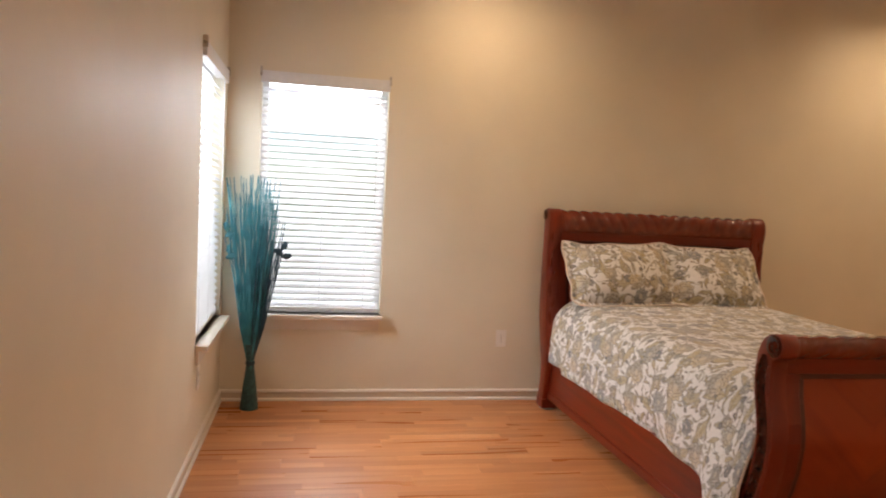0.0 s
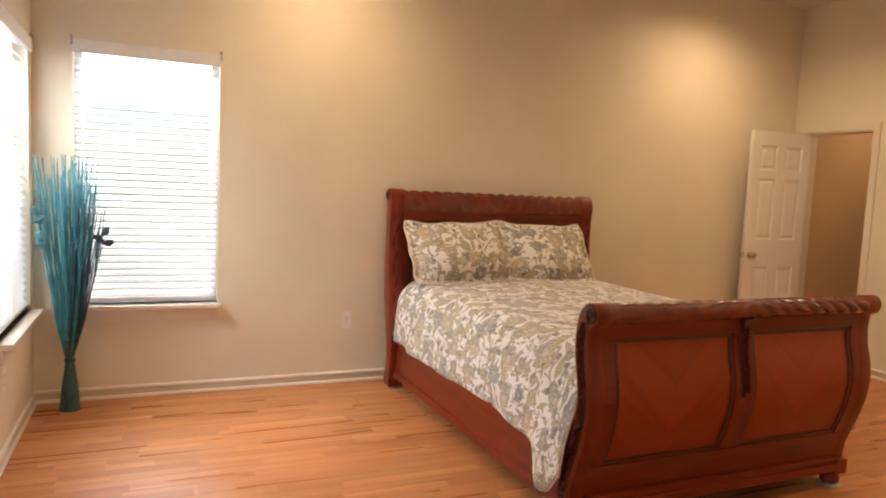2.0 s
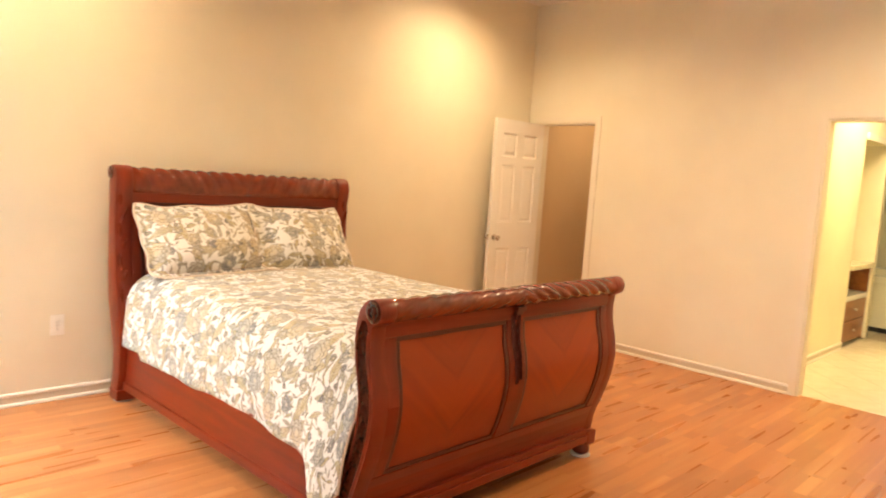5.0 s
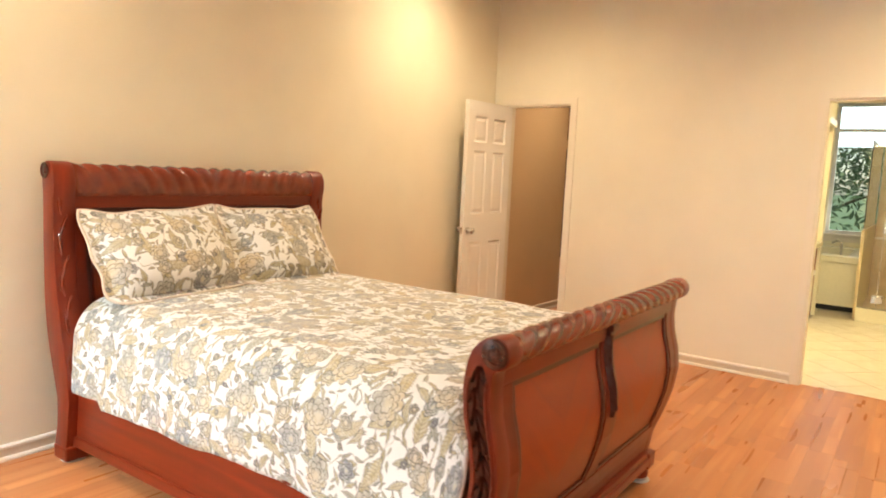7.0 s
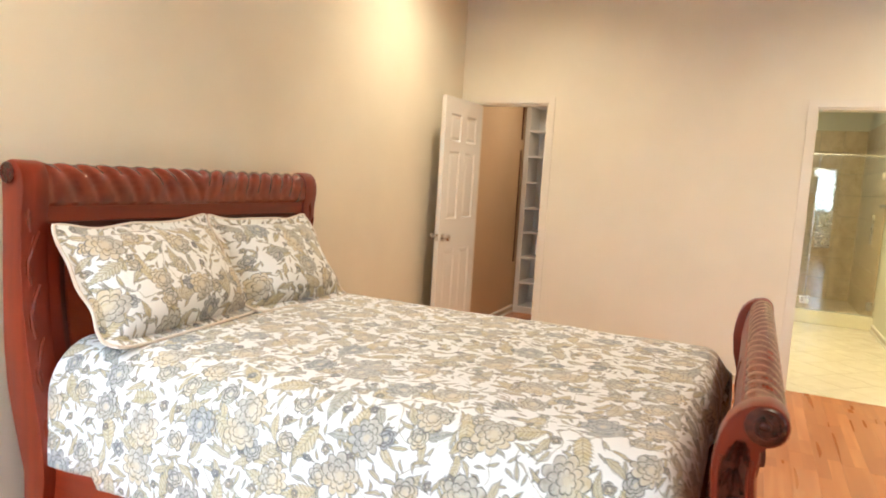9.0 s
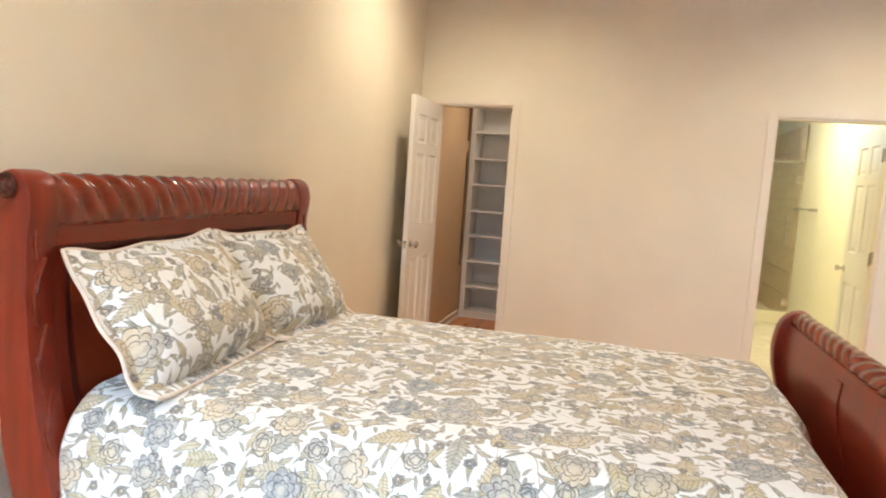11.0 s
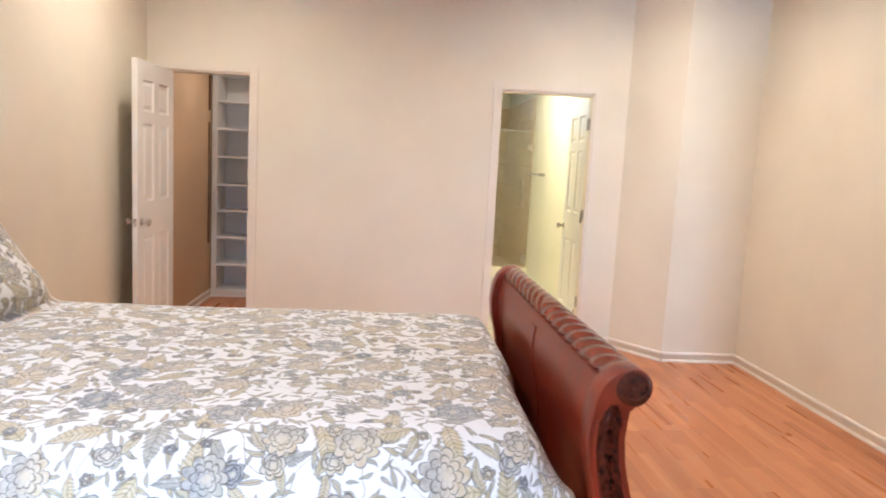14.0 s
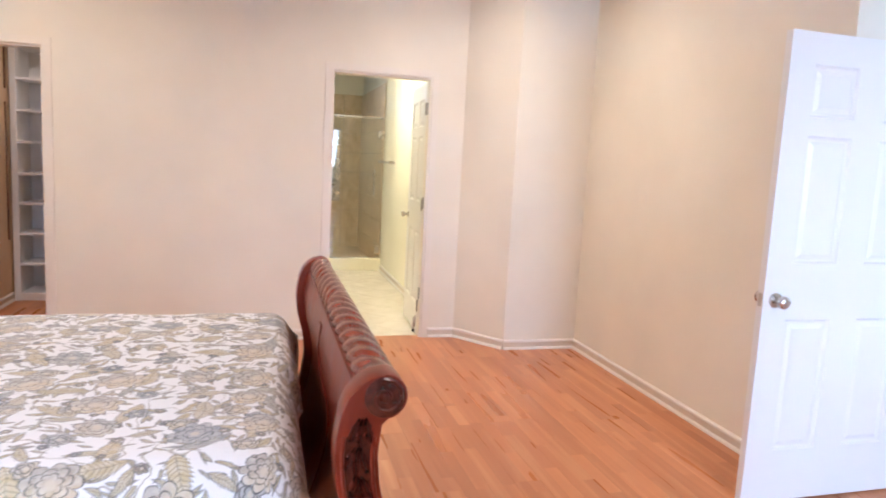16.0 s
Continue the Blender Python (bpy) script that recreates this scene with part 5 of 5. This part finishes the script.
# vanity in the niche: counter, wooden drawers and an open shelf
van = thing("vanity_cabinet", (NX0 + NX1) / 2, NY - 0.3, 0, "reddish wooden vanity cabinet with drawers and open shelf", "cabinet")
vy0 = BN + 0.03
for nm, d, m in (("side_panel", (NX0 + 0.003, NX0 + 0.025, vy0, NY - 0.003, 0, 0.80), M_VANITY), ("side_panel", (NX1 - 0.025, NX1 - 0.003, vy0, NY - 0.003, 0, 0.80), M_VANITY),
                 ("back_panel", (NX0 + 0.025, NX1 - 0.025, NY - 0.02, NY - 0.003, 0, 0.80), M_VANITY), ("shelf", (NX0 + 0.025, NX1 - 0.025, vy0 - 0.01, NY - 0.02, 0.47, 0.52), M_SHELF),
                 ("drawer", (NX0 + 0.03, NX1 - 0.03, vy0, NY - 0.03, 0.03, 0.245), M_VANITY), ("drawer", (NX0 + 0.03, NX1 - 0.03, vy0, NY - 0.03, 0.255, 0.465), M_VANITY)):
    under(part(nm, boxes(d, bevel=0.003), m), van)
for z in (0.14, 0.36):
    kb = under(part("drawer_knob", lathe([(0.006, 0), (0.006, 0.015), (0.015, 0.02), (0.013, 0.03), (0.004, 0.032)], 14, "y"), M_STEEL, None, "", True), van)
    kb.matrix_world = pose((NX0 + NX1) / 2, vy0, z, 0, 0, 180)
ct = part("countertop", boxes((NX0 + 0.002, NX1 - 0.002, BN - 0.02, NY - 0.002, 0.80, 0.85), bevel=0.006), M_TUB)
tagged(ct, "cream cultured marble countertop on the vanity", "countertop")
hd = part("niche_crown", boxes((NX0 - 0.02, NX1 + 0.02, BN - 0.03, BN, 2.10, 2.17), bevel=0.008), M_TRIM)
tagged(hd, "white painted crown strip above the niche", "trim", kind="structure")
# bathroom ceiling light
bl = thing("ceiling_light", 1.7, -2.85, BZ, "round warm bathroom ceiling light", "ceiling light")
part("base", lathe([(0.19, 0.0), (0.19, -0.02), (0.17, -0.03)], 28), M_VINYL, bl, "", True)
part("shade", lathe([(0.165, -0.03), (0.16, -0.045), (0.12, -0.062), (0.02, -0.07)], 28), M_LENS, bl, "glowing round shade", True)

# ---- outdoors ----
tagged(part("ground", boxes((-400, 400, -400, 400, -0.5, -0.4)), M_GRASS), "green lawn around the house", "ground", kind="structure")


def tree(x, y, h, seed):
    r = random.Random(seed)
    t = thing("tree", x, y, -0.4, "leafy green garden tree outside the window", "tree", "garden trees")
    part("trunk", tube([(0, 0, 0), (0.05, 0.03, h * 0.3), (-0.05, 0.08, h * 0.65), (0.03, 0.05, h * 0.9)], 0.14, 0.03, 9), M_BARK, t, "", True)
    verts, faces = [], []
    for i in range(14):
        a = r.uniform(0, 6.283)
        z0 = h * r.uniform(0.25, 0.8)
        ln = h * r.uniform(0.2, 0.38)
        tip = Vector((ln * math.cos(a), ln * math.sin(a), z0 + ln * r.uniform(0.2, 0.7)))
        part("limb", tube([(0, 0.04, z0), tip * 0.5 + Vector((0, 0, z0 * 0.5 + 0.05)), tip], 0.04, 0.01, 6), M_BARK, t)
        for _ in range(260):
            c = tip * r.uniform(0.5, 1.08) + Vector((0, 0, z0 * 0.2)) * 0 + Vector((r.gauss(0, 0.32), r.gauss(0, 0.32), r.gauss(0, 0.28)))
            u = Vector((r.gauss(0, 1), r.gauss(0, 1), r.gauss(0, 1))).normalized()
            w = u.orthogonal().normalized()
            s = r.uniform(0.05, 0.1)
            k = len(verts)
            verts += [c - u * s, c + w * s * 0.4, c + u * s, c - w * s * 0.4]
            faces.append((k, k + 1, k + 2, k + 3))
    me = bpy.data.meshes.new("crown")
    me.from_pydata([tuple(v) for v in verts], [], faces)
    me.materials.append(M_LEAF)
    cr = new("crown", me)
    cr.parent = t
    return t


tree(9.5, -1.6, 5.0, 1)
tree(11.0, 0.6, 5.6, 2)
tree(10.2, -4.2, 4.6, 3)


# ---- pieces of floors and tiled walls ----
def lay_planks(parent, x0, x1, y0, y1, seed, blocked=None, w=0.1275, full=1.22):
    r = random.Random(seed)
    cache = {}
    y, row = y1, 0
    while y > y0 + 0.01:
        wy = min(w, y - y0)
        xa, xb = x0, x1
        if blocked and y - wy / 2 < blocked[1]:
            xb = blocked[0]
        x = xa - r.uniform(0.0, full)
        while x < xb - 0.005:
            a, b = max(x, xa), min(x + full, xb)
            if b - a > 0.04:
                key = (round(b - a, 3), round(wy, 3))
                if key not in cache:
                    bm = bmesh.new()
                    l2, w2 = (b - a) / 2 - 0.0002, wy / 2 - 0.0002
                    rg = [[bm.verts.new((sx * (l2 - i), sy * (w2 - i), z)) for sx, sy in ((-1, -1), (1, -1), (1, 1), (-1, 1))] for i, z in ((0, -0.004), (0, -0.0006), (0.0006, 0.0))]
                    for p, q in zip(rg, rg[1:]):
                        for i in range(4):
                            bm.faces.new((p[i], p[(i + 1) % 4], q[(i + 1) % 4], q[i]))
                    bm.faces.new(rg[-1])
                    cache[key] = to_mesh(bm, "plank", M_PLANK)
                ob = new("plank", cache[key])
                ob.parent = parent
                ob.location = ((a + b) / 2, y - wy / 2, 0)
            x += full
        y -= wy
        row += 1


lay_planks(floor, WEST, 0.058, BACK, 0.0, 11, (ENTRY_X + 0.06, SOUTH))
lay_planks(floor_closet, 0.062, CLX, CLY0, CLY1, 12)


def lay_tiles(parent, name, m, o, u, v, nu, nv, s, t, gap=0.004, skip=None):
    """Square tiles of side s laid from o along the unit vectors u and v, t thick along u x v."""
    o, u, v = Vector(o), Vector(u), Vector(v)
    w = u.cross(v)
    bm = bmesh.new()
    h = s / 2 - gap / 2
    rg = [[bm.verts.new(u * (sx * (h - i)) + v * (sy * (h - i)) + w * z) for sx, sy in ((-1, -1), (1, -1), (1, 1), (-1, 1))] for i, z in ((0, 0.0), (0, t - 0.0015), (0.0015, t))]
    for p, q in zip(rg, rg[1:]):
        for i in range(4):
            bm.faces.new((p[i], p[(i + 1) % 4], q[(i + 1) % 4], q[i]))
    bm.faces.new(rg[-1])
    me = to_mesh(bm, name, m)
    for i in range(nu):
        for j in range(nv):
            c = o + u * (s * (i + 0.5)) + v * (s * (j + 0.5))
            if skip and skip(c):
                continue
            ob = new(name, me)
            ob.parent = parent
            bpy_loc = c
            ob.location = bpy_loc - parent.location
    return me


def clip_poly(poly, x0, x1, y0, y1):
    """A flat polygon cut to a rectangle."""
    for axis, lim, keep in ((0, x0, 1), (0, x1, -1), (1, y0, 1), (1, y1, -1)):
        out = []
        for p, q in zip(poly, poly[1:] + poly[:1]):
            dp, dq = (p[axis] - lim) * keep, (q[axis] - lim) * keep
            if dp >= 0:
                out.append(p)
            if dp * dq < 0:
                t = dp / (dp - dq)
                out.append((p[0] + (q[0] - p[0]) * t, p[1] + (q[1] - p[1]) * t))
        poly = out
        if len(poly) < 3:
            return []
    return poly


def lay_diagonal(parent, m, x0, x1, y0, y1, s, t, gap):
    """Square tiles laid on the diagonal, cut at the edges of a rectangle."""
    d = s * math.sqrt(0.5)
    h = d - gap * 0.7
    for i in range(-1, int((x1 - x0) / d) + 2):
        for j in range(-1, int((y1 - y0) / d) + 2):
            if (i + j) % 2:
                continue
            cx, cy = x0 + i * d + 0.1, y0 + j * d + 0.07
            poly = clip_poly([(cx - h, cy), (cx, cy - h), (cx + h, cy), (cx, cy + h)], x0, x1, y0, y1)
            if len(poly) >= 3:
                ob = part("tile", prism([(a - cx, b - cy) for a, b in poly], "z", -t, 0), m, parent)
                ob.location = (cx, cy, 0)


lay_diagonal(floor_bath, M_MARBLE, 0.062, SHX - 0.061, BS, BN, 0.33, 0.006, 0.004)
lay_diagonal(floor_bath, M_MARBLE, NX1 + 0.1, TX0 + 0.06, BN, NY, 0.33, 0.006, 0.004)
lay_tiles(shower, "tile", M_SHTILE, (BX - 0.012, SHN, 0.03), (0, -1, 0), (0, 0, 1), 3, 8, 0.2887, 0.008, 0.004)
lay_tiles(shower, "tile", M_SHTILE, (BX - 0.02, BS + 0.012, 0.03), (-1, 0, 0), (0, 0, 1), 7, 8, 0.2887, 0.008, 0.004)
